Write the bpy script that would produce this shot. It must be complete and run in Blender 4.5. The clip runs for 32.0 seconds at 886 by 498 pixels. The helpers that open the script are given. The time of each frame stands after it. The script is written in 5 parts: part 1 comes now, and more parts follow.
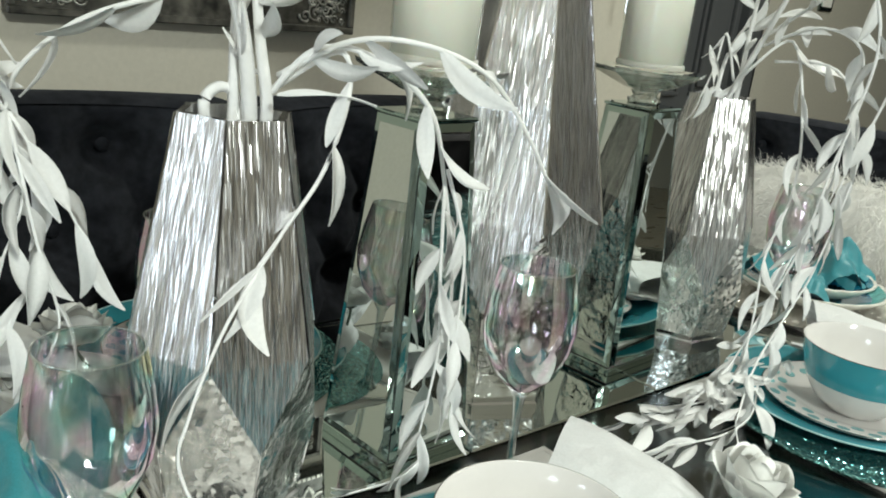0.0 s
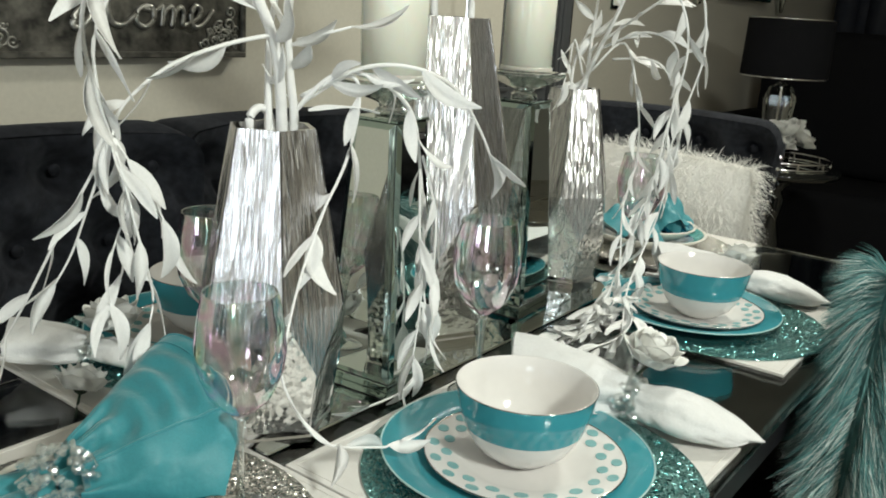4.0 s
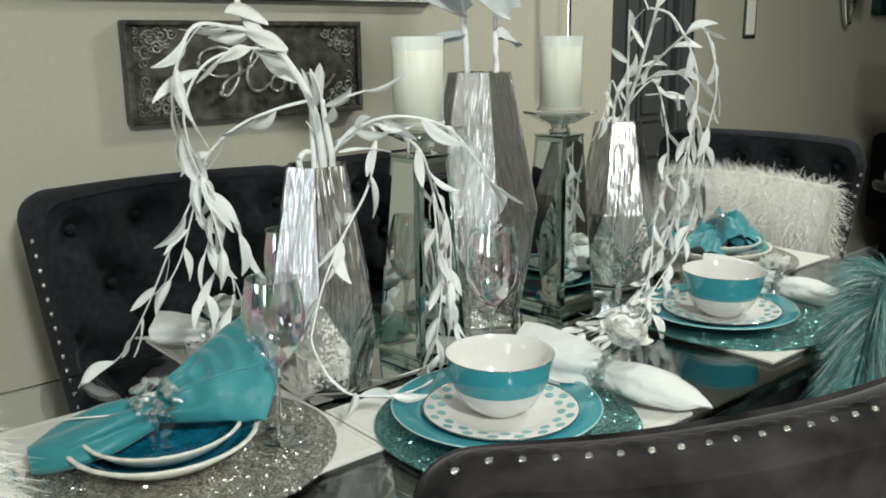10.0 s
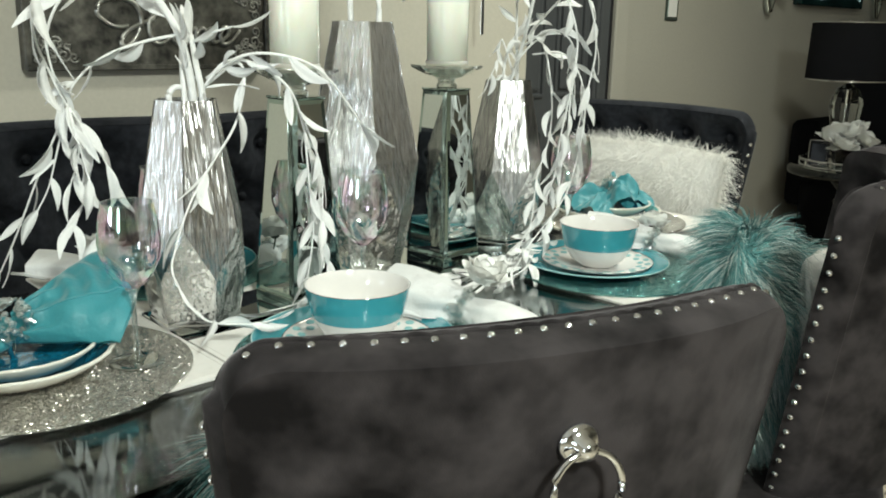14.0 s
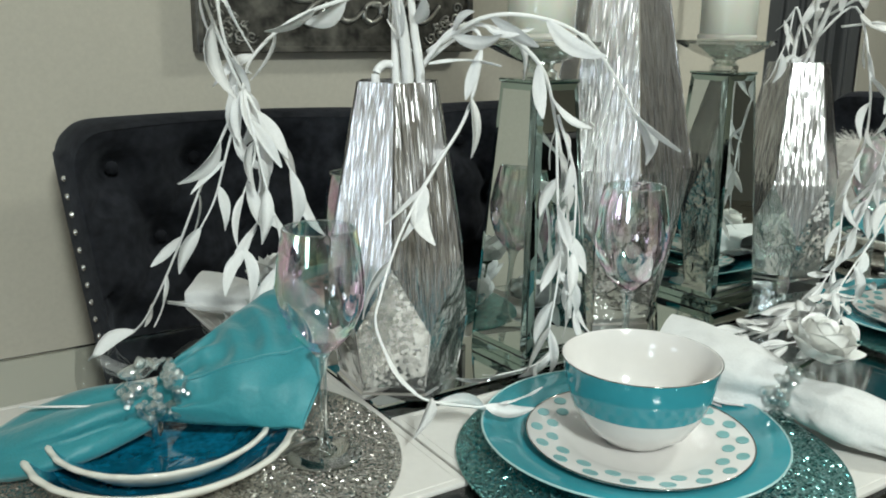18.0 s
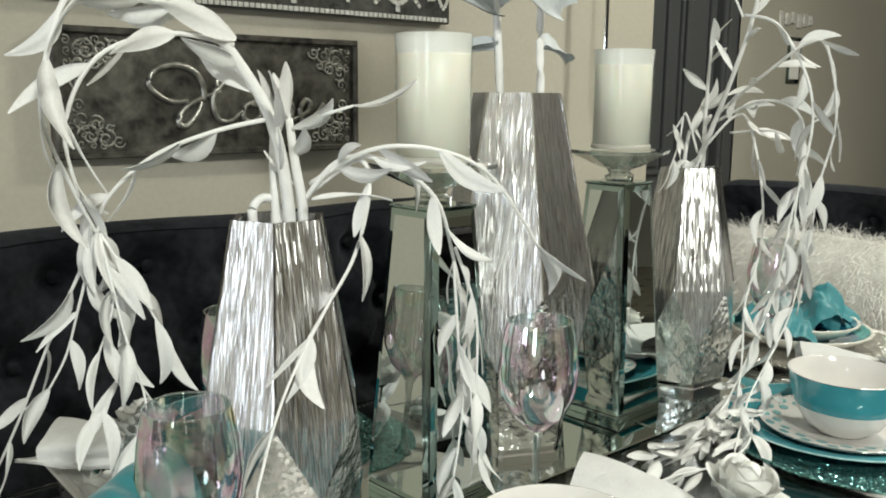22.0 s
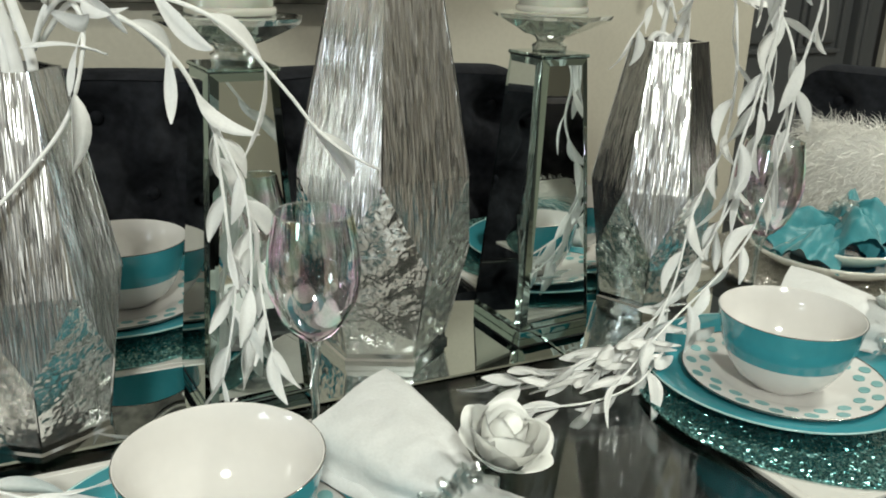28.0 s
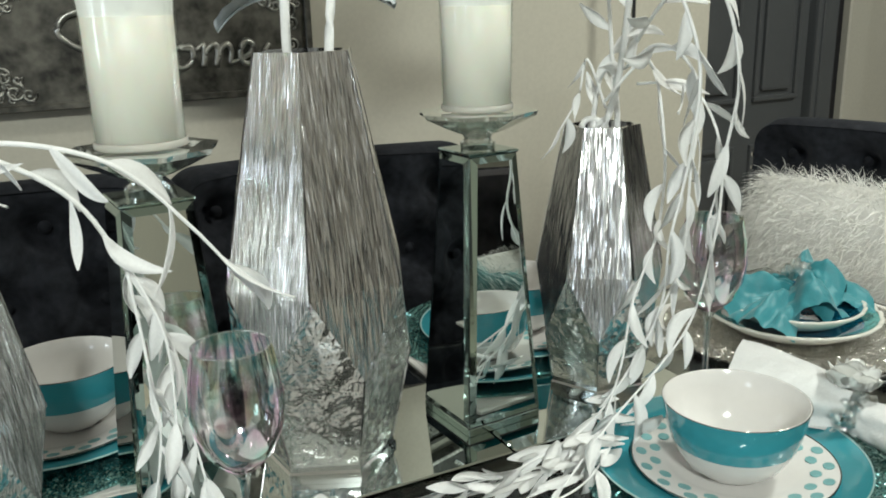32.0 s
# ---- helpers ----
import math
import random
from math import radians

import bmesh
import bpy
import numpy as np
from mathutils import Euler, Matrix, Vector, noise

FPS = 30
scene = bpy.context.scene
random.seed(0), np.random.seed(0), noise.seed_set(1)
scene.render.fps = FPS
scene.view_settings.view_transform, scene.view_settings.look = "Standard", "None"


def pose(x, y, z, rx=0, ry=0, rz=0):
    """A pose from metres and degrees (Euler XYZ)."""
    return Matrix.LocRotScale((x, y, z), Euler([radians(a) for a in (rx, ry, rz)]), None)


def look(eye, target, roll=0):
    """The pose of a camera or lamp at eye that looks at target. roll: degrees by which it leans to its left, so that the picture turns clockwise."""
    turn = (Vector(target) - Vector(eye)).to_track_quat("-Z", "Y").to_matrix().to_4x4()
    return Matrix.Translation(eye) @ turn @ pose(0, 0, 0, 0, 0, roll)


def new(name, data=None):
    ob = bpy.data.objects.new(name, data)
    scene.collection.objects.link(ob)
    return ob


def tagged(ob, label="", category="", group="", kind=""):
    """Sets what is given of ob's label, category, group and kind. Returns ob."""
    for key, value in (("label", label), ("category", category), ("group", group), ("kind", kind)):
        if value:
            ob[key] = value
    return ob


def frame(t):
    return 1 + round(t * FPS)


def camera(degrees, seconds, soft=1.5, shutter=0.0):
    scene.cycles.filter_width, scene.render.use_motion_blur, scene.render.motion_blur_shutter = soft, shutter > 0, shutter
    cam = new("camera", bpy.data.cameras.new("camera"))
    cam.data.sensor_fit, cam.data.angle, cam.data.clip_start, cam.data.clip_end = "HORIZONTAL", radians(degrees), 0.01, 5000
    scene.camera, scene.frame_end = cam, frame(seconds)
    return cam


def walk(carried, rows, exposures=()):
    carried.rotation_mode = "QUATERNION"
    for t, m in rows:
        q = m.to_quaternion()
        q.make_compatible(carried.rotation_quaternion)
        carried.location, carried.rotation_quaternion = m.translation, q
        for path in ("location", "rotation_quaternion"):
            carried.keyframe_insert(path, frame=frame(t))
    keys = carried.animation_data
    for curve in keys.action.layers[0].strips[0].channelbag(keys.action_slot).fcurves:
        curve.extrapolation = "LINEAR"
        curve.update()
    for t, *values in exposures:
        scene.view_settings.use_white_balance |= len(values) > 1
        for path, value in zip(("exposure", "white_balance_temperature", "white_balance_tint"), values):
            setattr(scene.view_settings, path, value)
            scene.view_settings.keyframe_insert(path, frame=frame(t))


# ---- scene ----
cam = camera(54.1, 32.0, soft=1.9)
PATH = [
    (0, (0.977, 0.962, 1.218), (2.242, 2.399, 0.639), 6.6),
    (0.5, (0.877, 0.957, 1.197), (2.239, 2.302, 0.616), 7.5),
    (1, (0.83, 1.056, 1.161), (2.195, 2.346, 0.475), 8.6),
    (1.5, (0.83, 1.162, 1.128), (2.208, 2.378, 0.338), 8.8),
    (2, (0.802, 1.161, 1.109), (2.248, 2.31, 0.344), 9.7),
    (2.5, (0.743, 1.085, 1.128), (2.247, 2.171, 0.38), 8.4),
    (3, (0.673, 0.991, 1.168), (2.194, 2.054, 0.424), 6.7),
    (3.5, (0.652, 0.919, 1.22), (2.195, 1.976, 0.511), 4.2),
    (4, (0.665, 0.892, 1.235), (2.22, 2.031, 0.703), 3.7),
    (4.5, (0.726, 0.871, 1.27), (2.231, 2.118, 0.847), 3.3),
    (6.5, (0.745, 0.806, 1.351), (2.232, 2.128, 1.154), 2.5),
    (7, (0.776, 0.786, 1.339), (2.237, 2.127, 1.077), 2.3),
    (7.5, (0.818, 0.765, 1.315), (2.2, 2.165, 0.956), 2.1),
    (8, (0.845, 0.76, 1.281), (2.071, 2.275, 0.83), 0.8),
    (8.5, (0.8, 0.723, 1.272), (2.027, 2.228, 0.793), 0.9),
    (9, (0.698, 0.636, 1.286), (1.972, 2.106, 0.823), 0.6),
    (9.5, (0.614, 0.552, 1.29), (1.935, 1.98, 0.824), -0.2),
    (10, (0.621, 0.497, 1.276), (1.872, 1.988, 0.814), -0.7),
    (10.5, (0.646, 0.464, 1.243), (1.813, 2.008, 0.736), 0.7),
    (10.7, (0.646, 0.464, 1.249), (1.803, 2.005, 0.717), 1.3),
    (11, (0.651, 0.449, 1.228), (1.789, 2.0, 0.68), 1.3),
    (11.5, (0.645, 0.429, 1.213), (1.806, 1.964, 0.671), 1.7),
    (12, (0.636, 0.42, 1.207), (1.894, 1.877, 0.667), 1.5),
    (12.5, (0.647, 0.401, 1.204), (1.949, 1.823, 0.671), 1.5),
    (13, (0.675, 0.383, 1.206), (1.987, 1.8, 0.686), 1.1),
    (13.5, (0.693, 0.366, 1.207), (2.013, 1.782, 0.703), 1.1),
    (15.5, (0.605, 0.425, 1.233), (1.944, 1.839, 0.778), 1.8),
    (16, (0.597, 0.475, 1.223), (1.92, 1.899, 0.752), 1.2),
    (16.5, (0.609, 0.533, 1.22), (1.922, 1.964, 0.742), 0.8),
    (17, (0.704, 0.617, 1.215), (1.997, 2.071, 0.754), 1.2),
    (17.5, (0.807, 0.691, 1.191), (1.928, 2.284, 0.736), 1.4),
    (18, (0.824, 0.764, 1.164), (1.874, 2.392, 0.664), 0.8),
    (18.5, (0.79, 0.866, 1.126), (1.881, 2.459, 0.605), 1.6),
    (19, (0.753, 0.944, 1.082), (1.878, 2.485, 0.481), 2.1),
    (19.5, (0.736, 0.979, 1.059), (1.945, 2.435, 0.413), 2.7),
    (20, (0.733, 0.988, 1.054), (2.004, 2.411, 0.455), 3.1),
    (20.5, (0.749, 0.988, 1.089), (2.027, 2.393, 0.464), 2.3),
    (21, (0.795, 0.953, 1.131), (2.024, 2.409, 0.525), 1.6),
    (21.5, (0.851, 0.893, 1.188), (2.097, 2.398, 0.761), 1.4),
    (22, (0.881, 0.849, 1.222), (2.15, 2.354, 0.873), 0.5),
    (22.5, (0.936, 0.804, 1.239), (2.192, 2.323, 0.896), 0.0),
    (23, (0.97, 0.779, 1.228), (2.242, 2.279, 0.863), -0.3),
    (23.5, (1.018, 0.735, 1.216), (2.234, 2.252, 0.746), -0.2),
    (24, (1.053, 0.753, 1.194), (2.247, 2.228, 0.562), 1.0),
    (24.5, (1.12, 0.797, 1.176), (2.275, 2.246, 0.423), 1.9),
    (26.5, (1.159, 0.847, 1.158), (2.202, 2.269, 0.213), 3.8),
    (27, (1.229, 0.794, 1.183), (2.146, 2.321, 0.274), 3.9),
    (27.5, (1.276, 0.763, 1.191), (2.113, 2.402, 0.406), 2.1),
    (28, (1.297, 0.758, 1.21), (2.154, 2.445, 0.563), 2.2),
    (28.5, (1.297, 0.76, 1.24), (2.167, 2.483, 0.716), 1.8),
    (29, (1.274, 0.773, 1.256), (2.139, 2.529, 0.845), 0.7),
    (29.5, (1.254, 0.772, 1.283), (2.134, 2.545, 0.992), 0.3),
    (30, (1.245, 0.771, 1.313), (2.159, 2.544, 1.157), -0.2),
    (30.1, (1.247, 0.767, 1.303), (2.166, 2.54, 1.186), 0.0),
    (30.5, (1.249, 0.77, 1.309), (2.193, 2.525, 1.138), -1.2),
    (31, (1.279, 0.767, 1.304), (2.205, 2.511, 0.988), -1.3),
    (31.5, (1.308, 0.777, 1.285), (2.235, 2.495, 0.847), -1.6),
    (32, (1.369, 0.752, 1.271), (2.248, 2.463, 0.722), -1.5),
]
walk(cam, [(t, look(eye, target, roll)) for t, eye, target, roll in PATH],
     exposures=[(0.0, 0.06, 6500, 7), (4.0, 0.06, 6700, 9), (7.0, -0.05, 6700, 9), (10.0, 0.0, 6500, 7), (11.0, 0.03, 6500, 8), (12.0, 0.2, 6500, 7), (13.5, 0.25, 6600, 5), (16.0, 0.30, 6500, 7), (17.0, 0.27, 6400, 7), (18.0, 0.0, 6300, 7), (20.0, 0.09, 6450, 5), (21.0, 0.08, 6550, 7), (22.0, 0.04, 6800, 10), (23.0, 0.02, 6700, 10), (24.0, 0.0, 6550, 6), (25.5, -0.1, 6550, 6), (27.0, -0.22, 6600, 7), (28.0, -0.06, 6750, 8), (29.0, 0.02, 6800, 11), (30.0, -0.1, 6850, 8), (31.0, -0.09, 6700, 9), (32.0, 0.0, 6450, 8)])

# ---- light ----
world = bpy.data.worlds.new("room_ambient")
scene.world = world
world.use_nodes = True
world.node_tree.nodes["Background"].inputs[0].default_value = (0.9, 0.95, 1.0, 1)
world.node_tree.nodes["Background"].inputs[1].default_value = 0.008


def area_lamp(name, eye, target, watts, size, colour):
    data = bpy.data.lights.new(name, "AREA")
    data.shape, data.size, data.energy, data.color = "DISK", size, watts, colour
    ob = new(name, data)
    ob.matrix_world = look(eye, target)
    return ob


area_lamp("ceiling_lamp_main", (3.2, 1.2, 2.52), (3.0, 1.2, 0), 31, 0.28, (0.94, 0.97, 0.88))
area_lamp("ceiling_lamp_living", (0.7, -0.9, 2.52), (0.7, -0.5, 0), 99, 0.45, (0.92, 0.98, 0.92))
area_lamp("window_light", (-2.66, 1.75, 1.15), (0.0, 1.75, 1.1), 23, 1.0, (0.78, 0.90, 1.0))
area_lamp("window_light", (-2.66, -0.85, 1.45), (0.0, -0.85, 1.35), 23, 1.0, (0.78, 0.90, 1.0))

# ---- materials ----


def material(name, base, rough=0.5, metal=0.0, **more):
    """A principled material: colour varied at two scales, with a fine relief."""
    m = bpy.data.materials.new(name)
    m.use_nodes = True
    nodes, links = m.node_tree.nodes, m.node_tree.links
    b = nodes["Principled BSDF"]
    b.inputs["Base Color"].default_value = (*base, 1)
    b.inputs["Roughness"].default_value, b.inputs["Metallic"].default_value = rough, metal
    for key in ("Transmission Weight", "IOR", "Sheen Weight", "Sheen Roughness", "Coat Weight", "Coat Roughness", "Subsurface Weight", "Thin Film Thickness", "Thin Film IOR", "Alpha", "Specular IOR Level"):
        if key in more:
            b.inputs[key].default_value = more[key]
    if "sheen_tint" in more:
        b.inputs["Sheen Tint"].default_value = (*more["sheen_tint"], 1)
    where = nodes.new("ShaderNodeTexCoord")
    space = where.outputs["Object"]
    vary = more.get("vary", 0.0)
    if vary:
        big, fine = nodes.new("ShaderNodeTexNoise"), nodes.new("ShaderNodeTexNoise")
        big.inputs["Scale"].default_value, big.inputs["Detail"].default_value = more.get("big", 4.0), 4
        fine.inputs["Scale"].default_value, fine.inputs["Detail"].default_value = more.get("fine", 90.0), 3
        both, ramp, mix = nodes.new("ShaderNodeMath"), nodes.new("ShaderNodeMapRange"), nodes.new("ShaderNodeMix")
        both.operation = "ADD"
        links.new(space, big.inputs["Vector"]), links.new(space, fine.inputs["Vector"])
        links.new(big.outputs["Fac"], both.inputs[0]), links.new(fine.outputs["Fac"], both.inputs[1])
        links.new(both.outputs[0], ramp.inputs["Value"])
        ramp.inputs["From Min"].default_value, ramp.inputs["From Max"].default_value = 1 - more.get("span", 0.3), 1 + more.get("span", 0.3)
        mix.data_type = "RGBA"
        mix.inputs[6].default_value = (*[c * (1 - vary) for c in base], 1)
        mix.inputs[7].default_value = (*[min(1, c * (1 + vary)) for c in base], 1)
        links.new(ramp.outputs[0], mix.inputs[0]), links.new(mix.outputs[2], b.inputs["Base Color"])
        rough_range = nodes.new("ShaderNodeMapRange")
        rough_range.inputs["From Min"].default_value, rough_range.inputs["From Max"].default_value = 0.35, 0.65
        rough_range.inputs["To Min"].default_value, rough_range.inputs["To Max"].default_value = rough * 0.88, min(1, rough * 1.12)
        links.new(big.outputs["Fac"], rough_range.inputs["Value"]), links.new(rough_range.outputs[0], b.inputs["Roughness"])
    if more.get("bump"):
        grain, bump = nodes.new("ShaderNodeTexNoise"), nodes.new("ShaderNodeBump")
        grain.inputs["Scale"].default_value, grain.inputs["Detail"].default_value = more.get("grain", 300.0), more.get("detail", 4)
        if "stretch" in more:
            squash = nodes.new("ShaderNodeMapping")
            squash.inputs["Scale"].default_value = more["stretch"]
            links.new(space, squash.inputs["Vector"]), links.new(squash.outputs[0], grain.inputs["Vector"])
        else:
            links.new(space, grain.inputs["Vector"])
        bump.inputs["Strength"].default_value, bump.inputs["Distance"].default_value = more["bump"], more.get("deep", 0.002)
        links.new(grain.outputs["Fac"], bump.inputs["Height"]), links.new(bump.outputs[0], b.inputs["Normal"])
    return m


def glitter(name, dark, light, scale=420.0, stretch=(1, 1, 1), lean_by=0.75, rough=0.22):
    """Flakes or strips of foil: each cell leans its own way and has its own shade."""
    m = bpy.data.materials.new(name)
    m.use_nodes = True
    nodes, links = m.node_tree.nodes, m.node_tree.links
    b = nodes["Principled BSDF"]
    where, cells, hue, geo, lean, add, unit = (nodes.new("ShaderNode" + k) for k in ("TexCoord", "TexVoronoi", "Mix", "NewGeometry", "VectorMath", "VectorMath", "VectorMath"))
    cells.inputs["Scale"].default_value = scale
    longer = nodes.new("ShaderNodeMapping")
    longer.inputs["Scale"].default_value = stretch
    links.new(where.outputs["Object"], longer.inputs["Vector"]), links.new(longer.outputs[0], cells.inputs["Vector"])
    lean.operation, add.operation, unit.operation = "MULTIPLY_ADD", "ADD", "NORMALIZE"
    lean.inputs[1].default_value, lean.inputs[2].default_value = (2 * lean_by,) * 3, (-lean_by,) * 3
    links.new(cells.outputs["Color"], lean.inputs[0])
    links.new(lean.outputs[0], add.inputs[0]), links.new(geo.outputs["Normal"], add.inputs[1])
    links.new(add.outputs[0], unit.inputs[0]), links.new(unit.outputs[0], b.inputs["Normal"])
    split = nodes.new("ShaderNodeSeparateColor")
    links.new(cells.outputs["Color"], split.inputs[0])
    hue.data_type = "RGBA"
    hue.inputs[6].default_value, hue.inputs[7].default_value = (*dark, 1), (*light, 1)
    links.new(split.outputs[0], hue.inputs[0]), links.new(hue.outputs[2], b.inputs["Base Color"])
    b.inputs["Metallic"].default_value, b.inputs["Roughness"].default_value = 0.9, rough
    return m


def scored_foil(name, dark, light, rough=0.16):
    """Mirrored foil scored from top to foot: thin strips that lean sideways, dark score lines and a slow waviness."""
    m = bpy.data.materials.new(name)
    m.use_nodes = True
    nodes, links = m.node_tree.nodes, m.node_tree.links
    b = nodes["Principled BSDF"]
    where = nodes.new("ShaderNodeTexCoord")

    def strips(scale, length):
        squash, cells = nodes.new("ShaderNodeMapping"), nodes.new("ShaderNodeTexVoronoi")
        squash.inputs["Scale"].default_value = (1, 0, length)
        cells.inputs["Scale"].default_value = scale
        links.new(where.outputs["Object"], squash.inputs["Vector"]), links.new(squash.outputs[0], cells.inputs["Vector"])
        split = nodes.new("ShaderNodeSeparateColor")
        links.new(cells.outputs["Color"], split.inputs[0])
        return split

    def sum_of(a, by, plus):
        n = nodes.new("ShaderNodeMath")
        n.operation = "MULTIPLY_ADD"
        n.inputs[1].default_value = by
        links.new(a, n.inputs[0])
        if isinstance(plus, float):
            n.inputs[2].default_value = plus
        else:
            links.new(plus, n.inputs[2])
        return n.outputs[0]

    fine, coarse = strips(1400, 0.034), strips(900, 0.04)
    slow = nodes.new("ShaderNodeTexNoise")
    slow.inputs["Scale"].default_value, slow.inputs["Detail"].default_value = 26, 2
    links.new(where.outputs["Object"], slow.inputs["Vector"])
    side = sum_of(fine.outputs[0], 0.52, sum_of(coarse.outputs[0], 0.10, -0.31))
    up = sum_of(slow.outputs["Fac"], 0.10, sum_of(fine.outputs[1], 0.26, -0.15))
    lean, turn, geo, add, unit = (nodes.new("ShaderNode" + k) for k in ("CombineXYZ", "VectorTransform", "NewGeometry", "VectorMath", "VectorMath"))
    links.new(side, lean.inputs[0]), links.new(up, lean.inputs[2])
    turn.vector_type, turn.convert_from, turn.convert_to = "VECTOR", "OBJECT", "WORLD"
    add.operation, unit.operation = "ADD", "NORMALIZE"
    links.new(lean.outputs[0], turn.inputs[0]), links.new(turn.outputs[0], add.inputs[0])
    links.new(geo.outputs["Normal"], add.inputs[1]), links.new(add.outputs[0], unit.inputs[0])
    links.new(unit.outputs[0], b.inputs["Normal"])
    shade = nodes.new("ShaderNodeValToRGB")
    ramp = shade.color_ramp
    ramp.elements[0].position, ramp.elements[0].color = 0.0, (0.45, 0.43, 0.43, 1)
    ramp.elements[1].position, ramp.elements[1].color = 1.0, (*light, 1)
    ramp.elements.new(0.12).color = (0.5, 0.475, 0.475, 1)
    ramp.elements.new(0.18).color = (*dark, 1)
    links.new(fine.outputs[2], shade.inputs[0]), links.new(shade.outputs[0], b.inputs["Base Color"])
    b.inputs["Metallic"].default_value, b.inputs["Roughness"].default_value = 1.0, rough
    return m


WALL = material("wall_paint", (0.52, 0.485, 0.41), 0.75, vary=0.05, big=1.5, fine=120, bump=0.25, grain=220, deep=0.001)
# Same finish as wall_paint with a darker base colour.
WALL_FAR = material("wall_paint_far_darker", (0.40, 0.38, 0.33), 0.75, vary=0.05, big=1.5, fine=120, bump=0.25, grain=220, deep=0.001)
# Dark base colour stands in for the dimness of the room behind.
DIM_ROOM_PAINT = material("dim_room_wall_paint", (0.17, 0.162, 0.15), 0.6, vary=0.08, big=1.5, fine=120, bump=0.2, grain=220, deep=0.001)
CEILING = material("ceiling_paint", (0.75, 0.74, 0.71), 0.85, vary=0.03, bump=0.2)
TILE = material("floor_tile", (0.42, 0.37, 0.29), 0.3, vary=0.18, big=6, fine=40, bump=0.1)
GROUT = material("grout", (0.2, 0.18, 0.15), 0.9, vary=0.1)
DOOR_GREY = material("door_paint", (0.066, 0.069, 0.073), 0.4, vary=0.05)
# Black trim; its black also serves as the darkness of the hall.
BLACK_TRIM_AND_DARK = material("black_trim_and_hall_dark", (0.012, 0.012, 0.014), 0.4, vary=0.1)
CLEAR_GLASS = material("clear_table_glass", (0.90, 0.95, 0.94), 0.0, **{"Transmission Weight": 1.0, "IOR": 1.5})
BLACK_GLASS = material("black_table_glass", (0.006, 0.007, 0.007), 0.04, vary=0.2, **{"Specular IOR Level": 0.5})
MIRROR = material("silver_mirror", (0.74, 0.79, 0.77), 0.012, 1.0)
MIRROR_EDGE = material("bevelled_mirror_edge", (0.42, 0.53, 0.50), 0.03, 1.0)
CHROME = material("chrome", (0.75, 0.75, 0.76), 0.08, 1.0)
SILVER_FOIL = scored_foil("scratched_silver_foil", (0.78, 0.76, 0.785), (0.96, 0.965, 0.98), 0.26)
# Same scoring; base colour darkened to tone down the third vase's bright reflection.
SILVER_DIMMED = scored_foil("dimmed_scored_silver_foil", (0.68, 0.67, 0.67), (0.86, 0.865, 0.87), 0.24)
SILVER_DOTS = glitter("hammered_silver_foil", (0.72, 0.72, 0.71), (0.97, 0.97, 0.96), 210, (1, 1, 1), 0.13, 0.14)
SILVER_SHEET = material("smooth_silver_foil", (0.96, 0.96, 0.96), 0.2, 1.0, bump=0.9, grain=16, deep=0.02)
VELVET = material("charcoal_velvet", (0.018, 0.019, 0.023), 0.9, vary=0.5, big=7, fine=60, bump=0.3, grain=500, deep=0.001, **{"Sheen Weight": 0.06, "Sheen Roughness": 0.4, "sheen_tint": (0.74, 0.78, 0.88), "Specular IOR Level": 0.08})
VELVET_BACK = material("grey_velvet", (0.025, 0.0218, 0.0225), 0.9, vary=0.75, span=0.2, big=5.5, fine=17, bump=0.3, grain=500, deep=0.001, **{"Sheen Weight": 0.21, "Sheen Roughness": 0.3, "sheen_tint": (0.92, 0.86, 0.9), "Specular IOR Level": 0.08})
TEAL_CHINA = material("teal_glazed_china", (0.045, 0.285, 0.345), 0.12, vary=0.05, big=5, **{"Coat Weight": 0.4, "Coat Roughness": 0.05})
TEAL_RIM = material("pale_teal_rim", (0.42, 0.62, 0.62), 0.15)
WHITE_CHINA = material("white_china", (0.745, 0.72, 0.70), 0.1, vary=0.02, big=5, **{"Coat Weight": 0.4, "Coat Roughness": 0.04})
DOT_TEAL = material("pale_teal_dot", (0.22, 0.44, 0.45), 0.15, vary=0.08)
PLATINUM = material("platinum_line", (0.35, 0.34, 0.32), 0.15, 1.0)
BLUE_GLAZE = material("deep_blue_crackle_glaze", (0.006, 0.14, 0.24), 0.06, vary=0.6, big=30, fine=160, **{"Coat Weight": 1.0, "Coat Roughness": 0.03})
CREAM_CHINA = material("cream_china", (0.70, 0.68, 0.62), 0.14, vary=0.04, bump=0.3, grain=60, deep=0.002)
GLITTER_TEAL = glitter("teal_glitter", (0.014, 0.13, 0.13), (0.45, 0.84, 0.82), 500)
GLITTER_SILVER = glitter("silver_glitter", (0.34, 0.325, 0.30), (0.97, 0.94, 0.88), 580)
MAT_WHITE = material("white_embossed_mat", (0.67, 0.645, 0.615), 0.55, vary=0.03, bump=0.5, grain=70, deep=0.002)
TEAL_CLOTH = material("teal_satin_napkin", (0.030, 0.225, 0.262), 0.5, vary=0.14, big=9, fine=700, bump=0.55, grain=24, detail=3, deep=0.010, **{"Sheen Weight": 0.25})
WHITE_CLOTH = material("white_napkin", (0.72, 0.72, 0.72), 0.6, vary=0.05, big=25, fine=400, bump=0.6, grain=34, detail=3, deep=0.008)
LEAF_WHITE = material("white_sprayed_leaf", (0.90, 0.895, 0.885), 0.6, vary=0.05, big=20, bump=0.5, grain=260, deep=0.0012)
PETAL = material("ivory_silk_petal", (0.95, 0.945, 0.92), 0.65, vary=0.06, big=20, bump=0.15, **{"Subsurface Weight": 0.0})
STEM_GREEN = material("dark_green_stem", (0.012, 0.03, 0.014), 0.5, vary=0.2)
